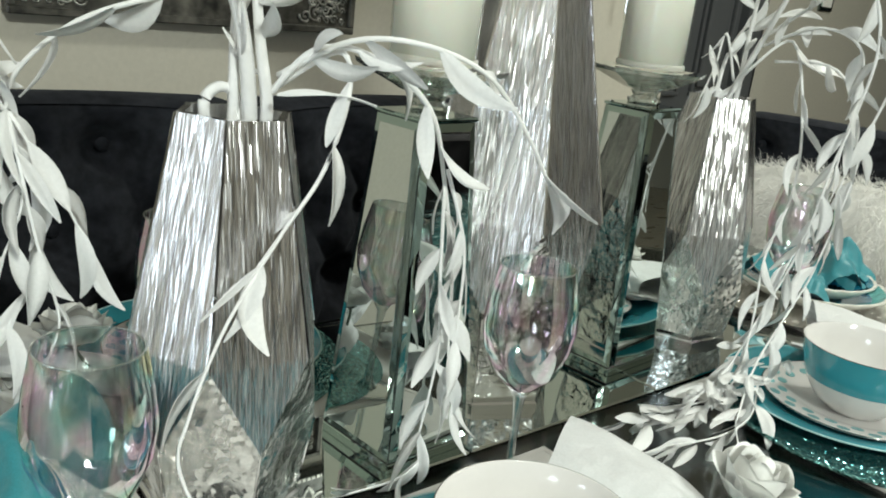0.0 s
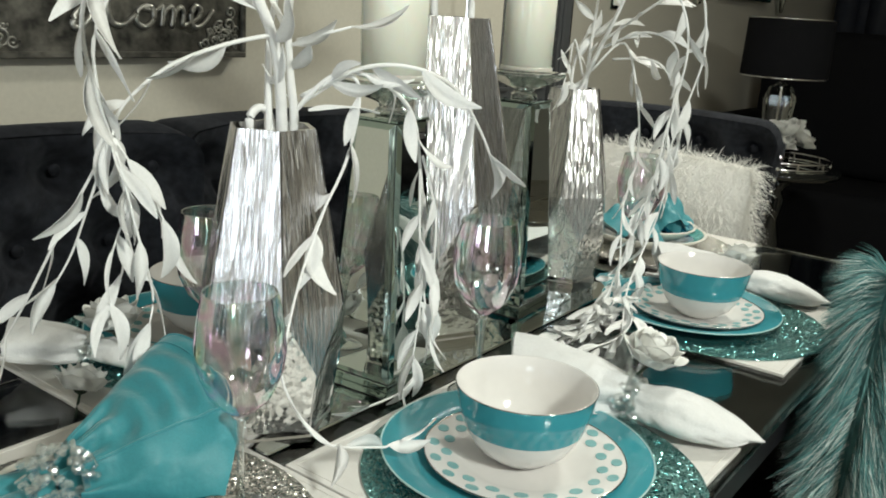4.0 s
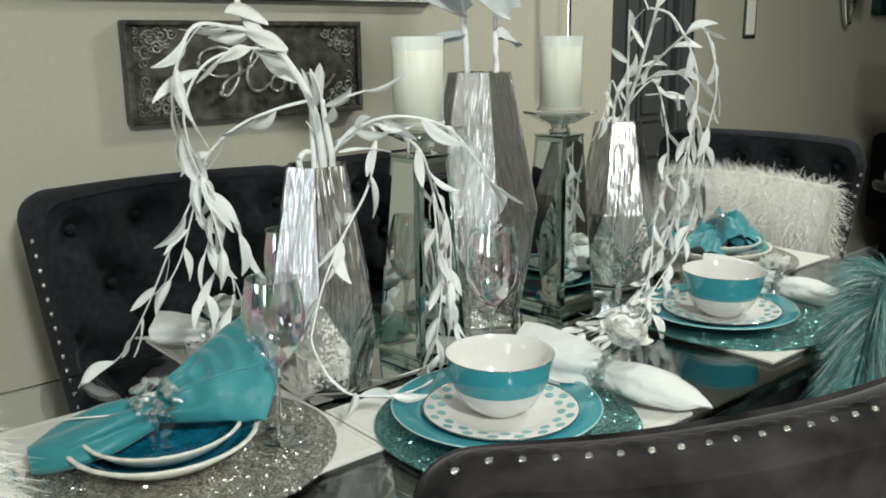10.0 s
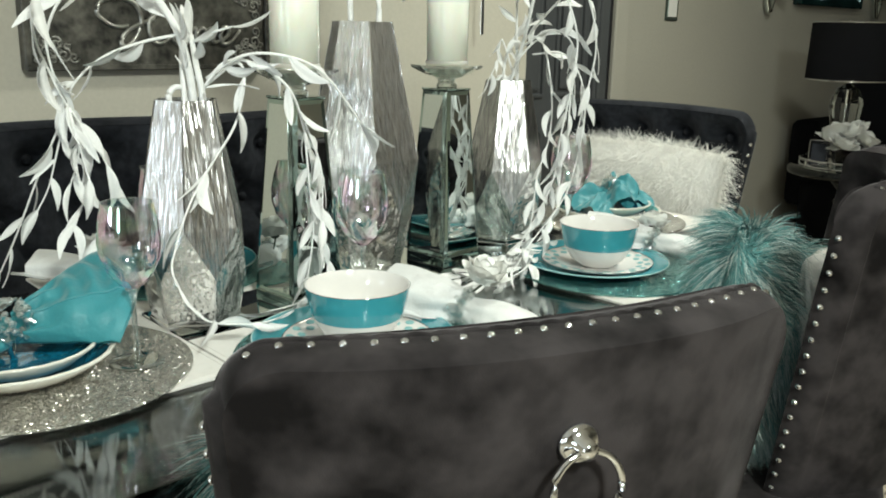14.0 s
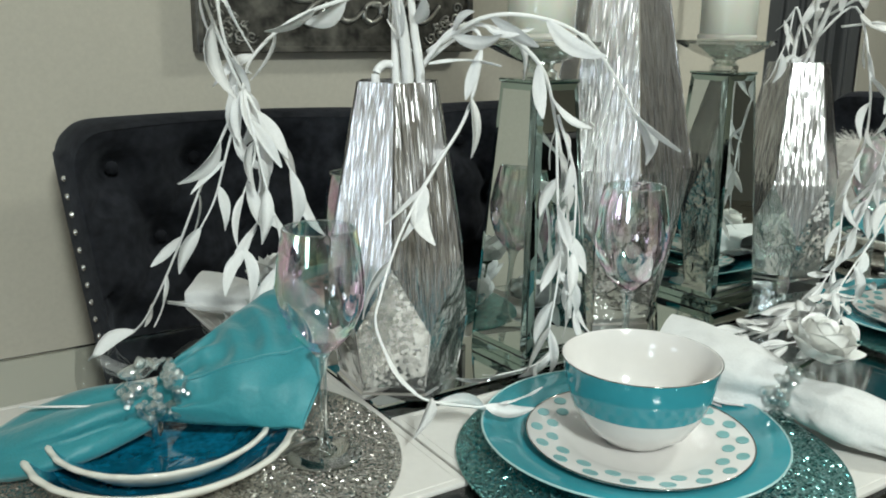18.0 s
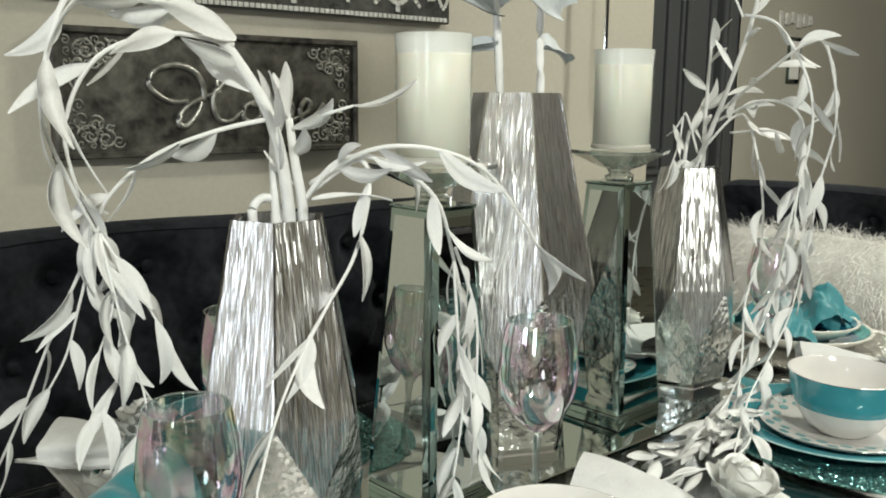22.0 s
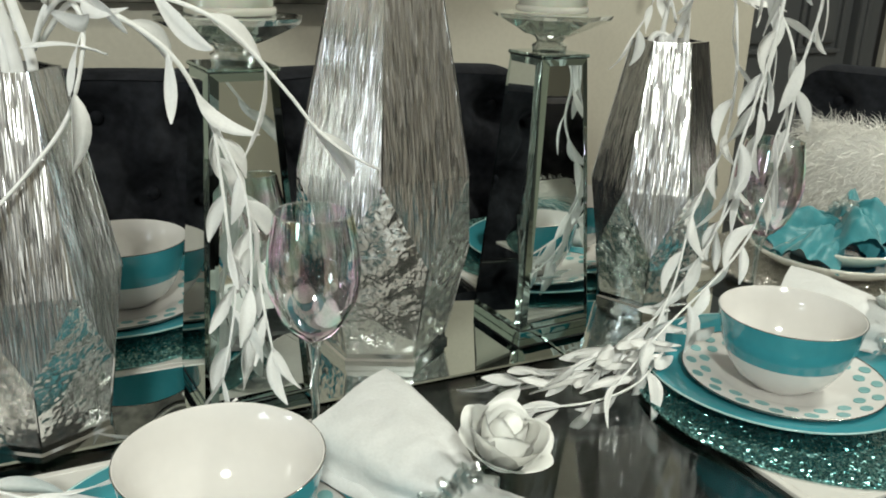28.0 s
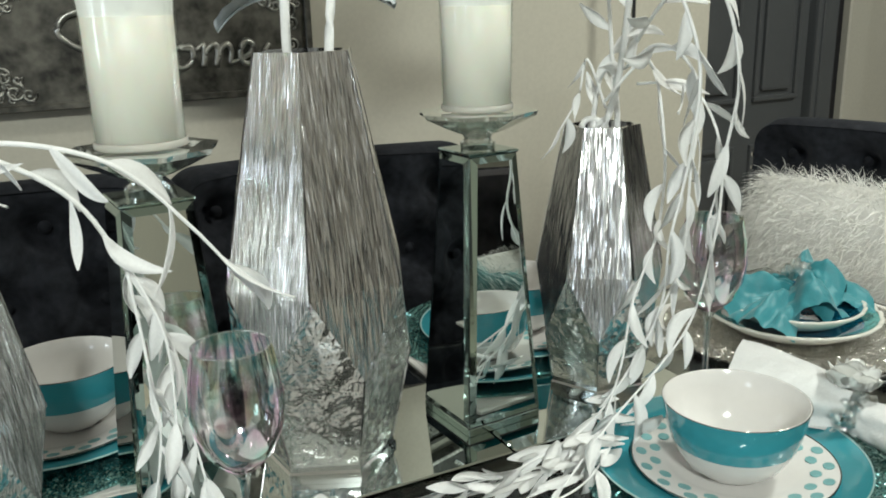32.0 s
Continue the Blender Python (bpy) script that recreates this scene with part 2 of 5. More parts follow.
BIG_LEAF = material("pale_grey_fabric_leaf", (0.62, 0.655, 0.68), 0.6, vary=0.08, big=14, bump=0.5, grain=40, detail=3, deep=0.006)
WAX = material("ivory_wax", (0.90, 0.87, 0.78), 0.45, vary=0.02, big=6, **{"Subsurface Weight": 0.15})
CRYSTAL = material("clear_crystal", (0.93, 0.97, 0.96), 0.0, **{"Transmission Weight": 1.0, "IOR": 1.5})


def thin_glass(name, tints, least=0.15, most=0.95, blend=0.3, rough=0.015):
    """Thin-walled clear glass with a soft rainbow lustre in its gloss."""
    m = bpy.data.materials.new(name)
    m.use_nodes = True
    nodes, links = m.node_tree.nodes, m.node_tree.links
    nodes.remove(nodes["Principled BSDF"])
    out = nodes["Material Output"]
    clear, gloss, mix, edge, more, where, film, ramp = (nodes.new("ShaderNode" + k) for k in ("BsdfTransparent", "BsdfGlossy", "MixShader", "LayerWeight", "Math", "TexCoord", "TexNoise", "ValToRGB"))
    clear.inputs[0].default_value = (0.94, 0.965, 0.96, 1)
    gloss.inputs["Roughness"].default_value = rough
    edge.inputs["Blend"].default_value = blend
    more.operation, more.use_clamp = "MULTIPLY_ADD", True
    more.inputs[1].default_value, more.inputs[2].default_value = most, least
    film.inputs["Scale"].default_value, film.inputs["Detail"].default_value = 28, 1
    links.new(where.outputs["Object"], film.inputs["Vector"]), links.new(film.outputs["Fac"], ramp.inputs[0])
    ramp.color_ramp.elements[0].position, ramp.color_ramp.elements[1].position = 0.3, 0.7
    ramp.color_ramp.elements[0].color, ramp.color_ramp.elements[1].color = (*tints[0], 1), (*tints[-1], 1)
    for k, tint in enumerate(tints[1:-1]):
        ramp.color_ramp.elements.new(0.3 + 0.4 * (k + 1) / (len(tints) - 1)).color = (*tint, 1)
    links.new(ramp.outputs[0], gloss.inputs["Color"])
    links.new(edge.outputs["Facing"], more.inputs[0]), links.new(more.outputs[0], mix.inputs[0])
    links.new(clear.outputs[0], mix.inputs[1]), links.new(gloss.outputs[0], mix.inputs[2])
    links.new(mix.outputs[0], out.inputs["Surface"])
    return m


def pile_fibre(name, base):
    """Fine pale fibres that let part of the light through."""
    m = bpy.data.materials.new(name)
    m.use_nodes = True
    nodes, links = m.node_tree.nodes, m.node_tree.links
    nodes.remove(nodes["Principled BSDF"])
    matt, glow, mix, where, tone, ramp = (nodes.new("ShaderNode" + k) for k in ("BsdfDiffuse", "BsdfTranslucent", "MixShader", "TexCoord", "TexNoise", "ValToRGB"))
    tone.inputs["Scale"].default_value, tone.inputs["Detail"].default_value = 22, 4
    links.new(where.outputs["Object"], tone.inputs["Vector"]), links.new(tone.outputs["Fac"], ramp.inputs[0])
    ramp.color_ramp.elements[0].position, ramp.color_ramp.elements[1].position = 0.3, 0.7
    ramp.color_ramp.elements[0].color, ramp.color_ramp.elements[1].color = (*[0.9 * c for c in base], 1), (*base, 1)
    links.new(ramp.outputs[0], matt.inputs[0]), links.new(ramp.outputs[0], glow.inputs[0])
    mix.inputs[0].default_value = 0.3
    links.new(matt.outputs[0], mix.inputs[1]), links.new(glow.outputs[0], mix.inputs[2])
    links.new(mix.outputs[0], nodes["Material Output"].inputs["Surface"])
    return m


IRIS_GLASS = thin_glass("iridescent_glass", [(0.5, 0.92, 1.0), (1.0, 0.98, 0.95), (1.0, 0.66, 0.88), (1.0, 1.0, 1.0), (0.55, 0.92, 0.82), (1.0, 0.93, 0.6)], 0.3, 0.8, 0.42, 0.03)
STEM_GLASS = thin_glass("clear_glass_stem", [(1.0, 1.0, 1.0), (0.95, 1.0, 0.98)], 0.22, 0.9, 0.4, 0.02)
BEAD_CRYSTAL = thin_glass("cut_crystal_bead", [(1.0, 1.0, 1.0), (0.96, 1.0, 1.0)], 0.26, 0.7, 0.45, 0.22)
SLEEVE = thin_glass("misted_glass_sleeve", [(1.0, 1.0, 1.0), (0.95, 0.97, 0.95)], 0.02, 0.25, 0.3, 0.1)
MIST = material("misted_glass_inside", (0.90, 0.89, 0.86), 0.6, Alpha=0.85)
FROSTED = material("frosted_glass_cup", (0.86, 0.84, 0.78), 0.4, **{"Transmission Weight": 0.55, "IOR": 1.4})
FUR_WHITE = pile_fibre("white_long_pile", (0.96, 0.945, 0.915))
FUR_TEAL = material("teal_long_pile", (0.11, 0.275, 0.275), 0.75, vary=0.55, big=9, fine=30)
FUR_TIP = material("pale_pile_tip", (0.62, 0.70, 0.68), 0.7, vary=0.2, big=20)
SIGN_METAL = material("aged_dark_pewter", (0.078, 0.073, 0.062), 0.5, 0.3, vary=0.85, big=14, fine=50, bump=0.4, grain=60)
SIGN_SILVER = material("worn_silver_relief", (0.40, 0.39, 0.36), 0.35, 0.8, vary=0.4, big=25)
MOSAIC_DARK = material("dark_mosaic_ground", (0.082, 0.082, 0.078), 0.3, 0.2, vary=0.5, big=10, fine=70, bump=0.5, grain=60)
MOSAIC_TILE = material("mirror_mosaic_piece", (0.74, 0.73, 0.69), 0.25, 0.25, vary=0.2, big=30)
BLACK_SHADE = material("black_lampshade", (0.005, 0.005, 0.006), 0.9, vary=0.2, **{"Specular IOR Level": 0.1})
TEAL_GLASS = material("teal_art_glass", (0.010, 0.035, 0.034), 0.12, 0.3, vary=0.7, big=14, fine=60, bump=0.5, grain=40)
AQUA = material("aqua_glass_cup", (0.02, 0.36, 0.46), 0.1, vary=0.1)
DARK_CLOTH = material("dark_navy_curtain", (0.012, 0.014, 0.022), 0.8, vary=0.3, big=6)

# ---- mesh helpers ----


def part(name, bm, mat, parent=None, label="", smooth=False):
    """Links a bmesh as one mesh object, under a thing or a part if one is given."""
    me = bpy.data.meshes.new(name)
    bm.to_mesh(me)
    bm.free()
    for m in mat if isinstance(mat, (list, tuple)) else [mat]:
        me.materials.append(m)
    if smooth:
        me.polygons.foreach_set("use_smooth", [True] * len(me.polygons))
    ob = new(name, me)
    ob.parent = parent
    if label:
        tagged(ob, label)
    return ob


def raw(verts, faces):
    bm = bmesh.new()
    vs = [bm.verts.new(v) for v in verts]
    for f in faces:
        bm.faces.new([vs[i] for i in f])
    return bm


def merge(bm, other, m=None):
    """Adds another bmesh, moved by m, into bm."""
    me = bpy.data.meshes.new("joined")
    other.to_mesh(me)
    other.free()
    if m is not None:
        me.transform(m)
    bm.from_mesh(me)
    bpy.data.meshes.remove(me)
    return bm


def box(x0, y0, z0, x1, y1, z1, bevel=0.0, seg=1):
    bm = bmesh.new()
    bmesh.ops.create_cube(bm, size=1)
    for v in bm.verts:
        v.co = Vector(((x0 + x1) / 2 + v.co.x * (x1 - x0), (y0 + y1) / 2 + v.co.y * (y1 - y0), (z0 + z1) / 2 + v.co.z * (z1 - z0)))
    if bevel:
        bmesh.ops.bevel(bm, geom=bm.edges[:], offset=bevel, segments=seg, affect="EDGES", profile=0.7)
    return bm


def lathe(profile, seg=48, wave=None):
    """Turns (radius, height) pairs about z. wave(angle, r, z) may push a point."""
    bm = bmesh.new()
    rings = []
    for r, z in profile:
        if r < 1e-6:
            rings.append([bm.verts.new((0, 0, z))])
            continue
        ring = []
        for k in range(seg):
            a = 2 * math.pi * k / seg
            rr, zz = wave(a, r, z) if wave else (r, z)
            ring.append(bm.verts.new((rr * math.cos(a), rr * math.sin(a), zz)))
        rings.append(ring)
    for a, b in zip(rings, rings[1:]):
        for k in range(seg):
            q = [a[k % len(a)], a[(k + 1) % len(a)], b[(k + 1) % len(b)], b[k % len(b)]]
            q = [v for n, v in enumerate(q) if v not in q[:n]]
            if len(q) > 2:
                bm.faces.new(q)
    bmesh.ops.recalc_face_normals(bm, faces=bm.faces)
    return bm


def tube(points, radii, seg=8, closed_ends=True):
    """A round rod along points."""
    bm = bmesh.new()
    rings, up = [], Vector((0, 0, 1))
    pts = [Vector(p) for p in points]
    if not isinstance(radii, (list, tuple)):
        radii = [radii] * len(pts)
    for k, p in enumerate(pts):
        d = (pts[min(k + 1, len(pts) - 1)] - pts[max(k - 1, 0)]).normalized()
        side = d.cross(up if abs(d.z) < 0.95 else Vector((1, 0, 0))).normalized()
        other = side.cross(d)
        rings.append([bm.verts.new(p + radii[k] * (math.cos(2 * math.pi * n / seg) * side + math.sin(2 * math.pi * n / seg) * other)) for n in range(seg)])
    for a, b in zip(rings, rings[1:]):
        for n in range(seg):
            bm.faces.new((a[n], a[(n + 1) % seg], b[(n + 1) % seg], b[n]))
    if closed_ends:
        bm.faces.new(rings[0][::-1]), bm.faces.new(rings[-1])
    bmesh.ops.recalc_face_normals(bm, faces=bm.faces)
    return bm


def sheet(nu, nv, at):
    """A grid surface from at(u, v), u and v from 0 to 1."""
    bm = bmesh.new()
    vs = [[bm.verts.new(at(i / nu, j / nv)) for j in range(nv + 1)] for i in range(nu + 1)]
    for i in range(nu):
        for j in range(nv):
            bm.faces.new((vs[i][j], vs[i + 1][j], vs[i + 1][j + 1], vs[i][j + 1]))
    return bm


def thing(name, m, label, category, group="", kind=""):
    ob = new(name)
    ob.empty_display_size = 0.05
    ob.matrix_world = m
    return tagged(ob, label, category, group, kind)


TOP = 0.76

# ---- the room ----
WALL_Y, HOME_END = 2.42, 2.985
structure = lambda ob, label, category: tagged(ob, label, category, kind="structure")
structure(part("wall_north", box(-2.6, WALL_Y, 0, HOME_END, WALL_Y + 0.14, 2.6), WALL), "beige painted plaster dining room wall", "wall")
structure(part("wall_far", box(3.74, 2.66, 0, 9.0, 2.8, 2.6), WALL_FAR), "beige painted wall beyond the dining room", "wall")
# The hall's darkness is put into this wall's black colour.
structure(part("wall_hall", box(2.9, 3.5, 0, 4.2, 3.6, 2.6), BLACK_TRIM_AND_DARK), "hall end wall coloured black to stand for an unlit hall", "wall")
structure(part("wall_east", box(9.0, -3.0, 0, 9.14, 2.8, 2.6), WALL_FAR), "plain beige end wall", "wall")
# Unseen; coloured dark so mirrored faces reflect a dim room.
structure(part("wall_south", box(-2.6, -5.14, 0, 1.9, -5.0, 2.6), DIM_ROOM_PAINT), "unseen wall coloured dark for a dim room's reflections", "wall")
# Unseen stretch and its return, set nearer to brighten south-east reflections.
structure(part("wall_south_east", box(2.04, -3.14, 0, 9.0, -3.0, 2.6), WALL), "unseen beige wall added nearer for brighter reflections", "wall")
structure(part("wall_return", box(1.9, -5.14, 0, 2.04, -3.0, 2.6), WALL), "unseen beige wall joining the two added south walls", "wall")
west = box(-2.74, -5.0, 0, -2.6, -1.4, 2.6)
for k in ((-2.74, 2.3, 0, -2.6, 2.56, 2.6), (-2.74, 1.2, 0, -2.6, 2.3, 0.6), (-2.74, 1.2, 1.7, -2.6, 2.3, 2.6), (-2.74, -0.3, 0, -2.6, 1.2, 2.6), (-2.74, -1.4, 0, -2.6, -0.3, 0.9), (-2.74, -1.4, 2.0, -2.6, -0.3, 2.6)):
    merge(west, box(*k))
structure(part("wall_west", west, WALL), "plain beige side wall with two windows", "wall")
structure(part("ceiling", box(-2.74, -5.14, 2.6, 9.14, 4.0, 2.7), CEILING), "white painted ceiling", "ceiling")
floor = structure(part("floor", box(-2.74, -5.14, -0.1, 9.14, 4.0, -0.004), GROUT), "beige ceramic tiled floor with dark joints", "floor")
for k, (y, z) in enumerate(((1.75, 1.15), (-0.85, 1.45))):
    window = thing("window_%d" % (k + 1), pose(-2.67, y, z), "white framed window in the side wall", "window", kind="structure")
    for q in ((-0.05, -0.55, -0.55, 0.05, -0.5, 0.55), (-0.05, 0.5, -0.55, 0.05, 0.55, 0.55), (-0.05, -0.5, -0.55, 0.05, 0.5, -0.5), (-0.05, -0.5, 0.5, 0.05, 0.5, 0.55)):
        part("window_frame", box(*q, 0.006), CEILING, window)

door = thing("door_1", pose(2.99, 2.49, 0), "dark grey six-panel interior door", "door", kind="structure")
part("leaf", box(0, 0.03, 0.01, 0.47, 0.07, 2.03, 0.003), DOOR_GREY, door)
for x in (0.035, 0.265):
    for z0, z1 in ((0.14, 0.86), (0.98, 1.59), (1.68, 1.95)):
        part("panel", box(x + 0.028, 0.019, z0 + 0.028, x + 0.142, 0.034, z1 - 0.028, 0.010, 2), DOOR_GREY, door)
        for q in ((x, z0, x + 0.170, z0 + 0.013), (x, z1 - 0.013, x + 0.170, z1), (x, z0 + 0.013, x + 0.013, z1 - 0.013), (x + 0.157, z0 + 0.013, x + 0.170, z1 - 0.013)):
            part("panel_moulding", box(q[0], 0.020, q[1], q[2], 0.034, q[3], 0.005, 2), DOOR_GREY, door)
part("casing", box(0.47, 0.0, 0, 0.555, 0.06, 2.16, 0.008, 2), DOOR_GREY, door)
part("casing_bead", box(0.488, -0.006, 0, 0.502, 0.002, 2.15, 0.003, 2), DOOR_GREY, door)
part("jamb", box(0.558, 0.02, 0, 0.60, 0.12, 2.1, 0.004), BLACK_TRIM_AND_DARK, door)
part("lintel", box(0, 0.02, 2.165, 0.745, 0.1, 2.6, 0.003), WALL, door)
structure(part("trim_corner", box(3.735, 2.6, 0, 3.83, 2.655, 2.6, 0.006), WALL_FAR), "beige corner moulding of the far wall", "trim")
structure(part("baseboard", box(3.84, 2.64, 0, 8.99, 2.659, 0.1, 0.004), CEILING), "white painted baseboard", "baseboard")

# ---- the table ----
TX0, TX1, TY0, TY1 = 0.845, 2.66, 1.135, 1.895
table = thing("dining_table", pose(0, 0, 0), "black dining table with a glossy glass top", "table")
part("glass_top", box(TX0, TY0, TOP - 0.012, TX1, TY1, TOP, 0.003, 2), CLEAR_GLASS, table, "clear bevelled glass top")
part("black_panel", box(TX0 + 0.01, TY0 + 0.012, TOP - 0.036, TX1 - 0.015, TY1 - 0.22, TOP - 0.013, 0.003), BLACK_GLASS, table, "glossy black panel under the glass")
part("column", box(1.35, 1.3, 0.06, 1.55, 1.62, TOP - 0.036, 0.02, 2), BLACK_TRIM_AND_DARK, table)
part("column", box(2.0, 1.3, 0.06, 2.2, 1.62, TOP - 0.036, 0.02, 2), BLACK_TRIM_AND_DARK, table)
for x0, y0, x1, y1 in ((TX0 + 0.06, TY0 + 0.045, TX1 - 0.06, TY0 + 0.07), (TX0 + 0.06, TY1 - 0.27, TX1 - 0.06, TY1 - 0.245), (TX0 + 0.06, TY0 + 0.07, TX0 + 0.085, TY1 - 0.27), (TX1 - 0.085, TY0 + 0.07, TX1 - 0.06, TY1 - 0.27)):
    part("apron", box(x0, y0, TOP - 0.14, x1, y1, TOP - 0.036, 0.003), BLACK_TRIM_AND_DARK, table)
part("foot_plate", box(1.15, 1.2, 0.0, 2.4, 1.72, 0.06, 0.012, 2), BLACK_TRIM_AND_DARK, table)

RUN_Y0, RUN_Y1 = 1.525, 1.745
runner = thing("mirror_runner", pose(0, 0, 0), "runner of silver mirror tiles along the table", "table runner")
for k in range(3):
    part("mirror_tile", box(1.235 + 0.31 * k, RUN_Y0, TOP, 1.542 + 0.31 * k, RUN_Y1, TOP + 0.004, 0.0015), MIRROR, runner)
ON_RUN = TOP + 0.004

# ---- chairs ----


def nail_mesh():
    bm = lathe([(0.0052, 0), (0.0048, 0.0018), (0.003, 0.0034), (0, 0.004)], 8)
    me = bpy.data.meshes.new("nailhead")
    bm.to_mesh(me), bm.free()
    me.materials.append(CHROME)
    me.polygons.foreach_set("use_smooth", [True] * len(me.polygons))
    return me


NAIL = nail_mesh()
SEAT_Z, BACK_TOP, BACK_W, THICK = 0.47, 0.99, 0.29, 0.085


def back_point(u, v, front, wrap=0.075, rear_wrap=1.0):
    """A point of a chair back: u across from -1 to 1, v from seat to crest; front 0 (rear skin) to 1 (front skin)."""
    d = max(0.0, abs(u) * BACK_W - BACK_W + 0.05)
    crest = BACK_TOP - 0.05 + math.sqrt(max(0.0, 0.0025 - d * d)) - 0.004 * u * u
    z = SEAT_Z - 0.02 + (crest - SEAT_Z + 0.02) * v
    x = BACK_W * u * (0.80 + 0.20 * v ** 0.8)
    y = -0.27 - 0.055 * v + wrap * abs(u) ** 2.4 * (rear_wrap + (1 - rear_wrap) * front) + THICK * front * (1 - 0.35 * abs(u) ** 6)
    return Vector((x, y, z))


BUTTONS = [(x, z) for row, z in enumerate((0.925, 0.80, 0.675, 0.55)) for x in ([-0.225, -0.075, 0.075, 0.225] if row % 2 == 0 else [-0.15, 0.0, 0.15])]


def tuft(x, z):
    """How deep the upholstery is drawn in at x, z."""
    deep = 0.0
    for bx, bz in BUTTONS:
        d2 = (x - bx) ** 2 + (z - bz) ** 2
        if d2 < 0.04:
            deep = max(deep, 0.074 * math.exp(-d2 / 0.0022))
            for sx, sz in ((0.075, 0.125), (-0.075, 0.125), (0.075, -0.125), (-0.075, -0.125)):
                t = ((x - bx) * sx + (z - bz) * sz) / (sx * sx + sz * sz)
                if 0 <= t <= 0.5:
                    off = abs((x - bx) * sz - (z - bz) * sx) / math.hypot(sx, sz)
                    deep = max(deep, (0.042 - 0.018 * t) * math.exp(-abs(off / 0.021) ** 1.3))
    return deep


def build_chair(m, label, fabric, rear_fabric, wrap=0.075, crest_nails=False, rear_wrap=1.0):
    c = thing("dining_chair", m, label, "chair", "tufted velvet dining chairs")
    side = lambda u, v, f: back_point(u, v, f, wrap, rear_wrap)

    def front_skin(a, b):
        p = side(math.sin(math.pi * (a - 0.5)), b, 1)
        edge = min(1, 9 * min(a, 1 - a), 9 * (1 - b))
        p.y += 0.012 * math.sin(math.pi * a) - tuft(p.x, p.z) * edge
        return p

    part("backrest_front", sheet(90, 60, front_skin), fabric, c, smooth=True)
    part("backrest_rear", sheet(60, 20, lambda a, b: side(math.sin(math.pi * (0.5 - a)), b, 0)), rear_fabric, c, "smooth grey velvet rear panel", smooth=True)

    def band(t, s):
        t = 3 * t
        u, v = (-1, t) if t < 1 else ((math.sin(math.pi * (t - 1.5)), 1) if t < 2 else (1, 3 - t))
        p = side(u, v, s)
        bulge = 0.012 * math.sin(math.pi * s) ** 0.7
        return p + Vector((bulge * (u if abs(u) == 1 else 0), 0, bulge if v == 1 else 0))

    part("backrest_edge", sheet(150, 6, band), rear_fabric, c, smooth=True)
    for bx, bz in BUTTONS[:7]:
        u = bx / (BACK_W * 0.95)
        v = (bz - SEAT_Z) / (BACK_TOP - SEAT_Z)
        p = side(u, v, 1)
        part("button", lathe([(0.011, 0), (0.009, 0.004), (0, 0.006)], 12), fabric, c, smooth=True).matrix_basis = Matrix.Translation((bx, p.y - 0.042, bz)) @ pose(0, 0, 0, -90, 0, 0)

    def nail(u, v, f, normal, lift=0.004, size=1.0):
        ob = new("nailhead", NAIL)
        ob.parent = c
        q = Vector(normal).to_track_quat("Z", "Y").to_matrix().to_4x4()
        ob.matrix_basis = Matrix.Translation(side(u, v, f) + Vector(normal) * lift) @ q @ Matrix.Scale(size, 4)

    for k in range(17):
        v = 0.04 + 0.92 * k / 16
        nail(-1, v, 0.72, (-0.9, 0.35, 0), 0.0118), nail(1, v, 0.72, (0.9, 0.35, 0), 0.0118)
    if crest_nails:
        seam = [side(-0.92 + 1.84 * k / 176, 1.0, 0.54) + Vector((0, -0.001 + 0.003 * abs(math.sin(math.pi * k / 8)), 0.0115 + 0.001 * abs(math.sin(math.pi * k / 8)))) for k in range(177)]
        part("piping", tube(seam, 0.0028, 6), fabric, c, smooth=True)
        for k in range(23):
            nail(-0.92 + 1.84 * k / 22, 1.0, 0.45, (0, -0.3, 0.954), 0.0118, 0.76)
    part("seat", box(-0.325, -0.245, 0.33, 0.325, 0.345, SEAT_Z - 0.015, 0.035, 3), fabric, c, smooth=True)
    for x, y in ((-0.21, 0.22), (0.21, 0.22), (-0.2, -0.24), (0.2, -0.24)):
        part("leg", tube([(x, y, 0.37), (x * 1.04, y * 1.06, -m.translation.z)], [0.022, 0.014], 8), BLACK_TRIM_AND_DARK, c)
    rose = part("ring_plate", lathe([(0.0, 0.0), (0.020, 0), (0.020, 0.004), (0.016, 0.008), (0.010, 0.009), (0.009, 0.022), (0, 0.025)], 24), CHROME, c, "chrome rosette of the pull ring", smooth=True)
    rear = side(0, (0.904 - SEAT_Z) / (BACK_TOP - SEAT_Z), 0)
    rose.matrix_basis = Matrix.Translation(rear) @ pose(0, 0, 0, 90, 0, 0)
    loop = [(0.034 * math.cos(a), -0.022 + 0.004 * math.sin(a), -0.035 + 0.034 * math.sin(a)) for a in [2 * math.pi * k / 32 for k in range(33)]]
    ring = part("pull_ring", tube(loop, 0.0036, 8), CHROME, c, "chrome pull ring", smooth=True)
    ring.matrix_basis = Matrix.Translation(rear)
    return c


build_chair(pose(1.345, 1.985, 0.012, 0, 0, 180), "charcoal velvet dining chair with a deep-tufted back", VELVET, VELVET, 0.115, False, 0.0)
build_chair(pose(1.915, 2.01, 0.006, 0, 0, 180), "charcoal velvet dining chair behind the candles", VELVET, VELVET, 0.1, False, 0.0)
build_chair(pose(2.62, 1.775, 0.022, 0, 0, 93), "charcoal velvet chair at the table's end with fur pillow", VELVET, VELVET)
build_chair(pose(1.368, 1.098, -0.042, 0, 0, -20) @ Matrix.Scale(1.035, 4, (1, 0, 0)), "grey velvet dining chair pulled out, chrome ring on its back", VELVET_BACK, VELVET_BACK, 0.075, True)
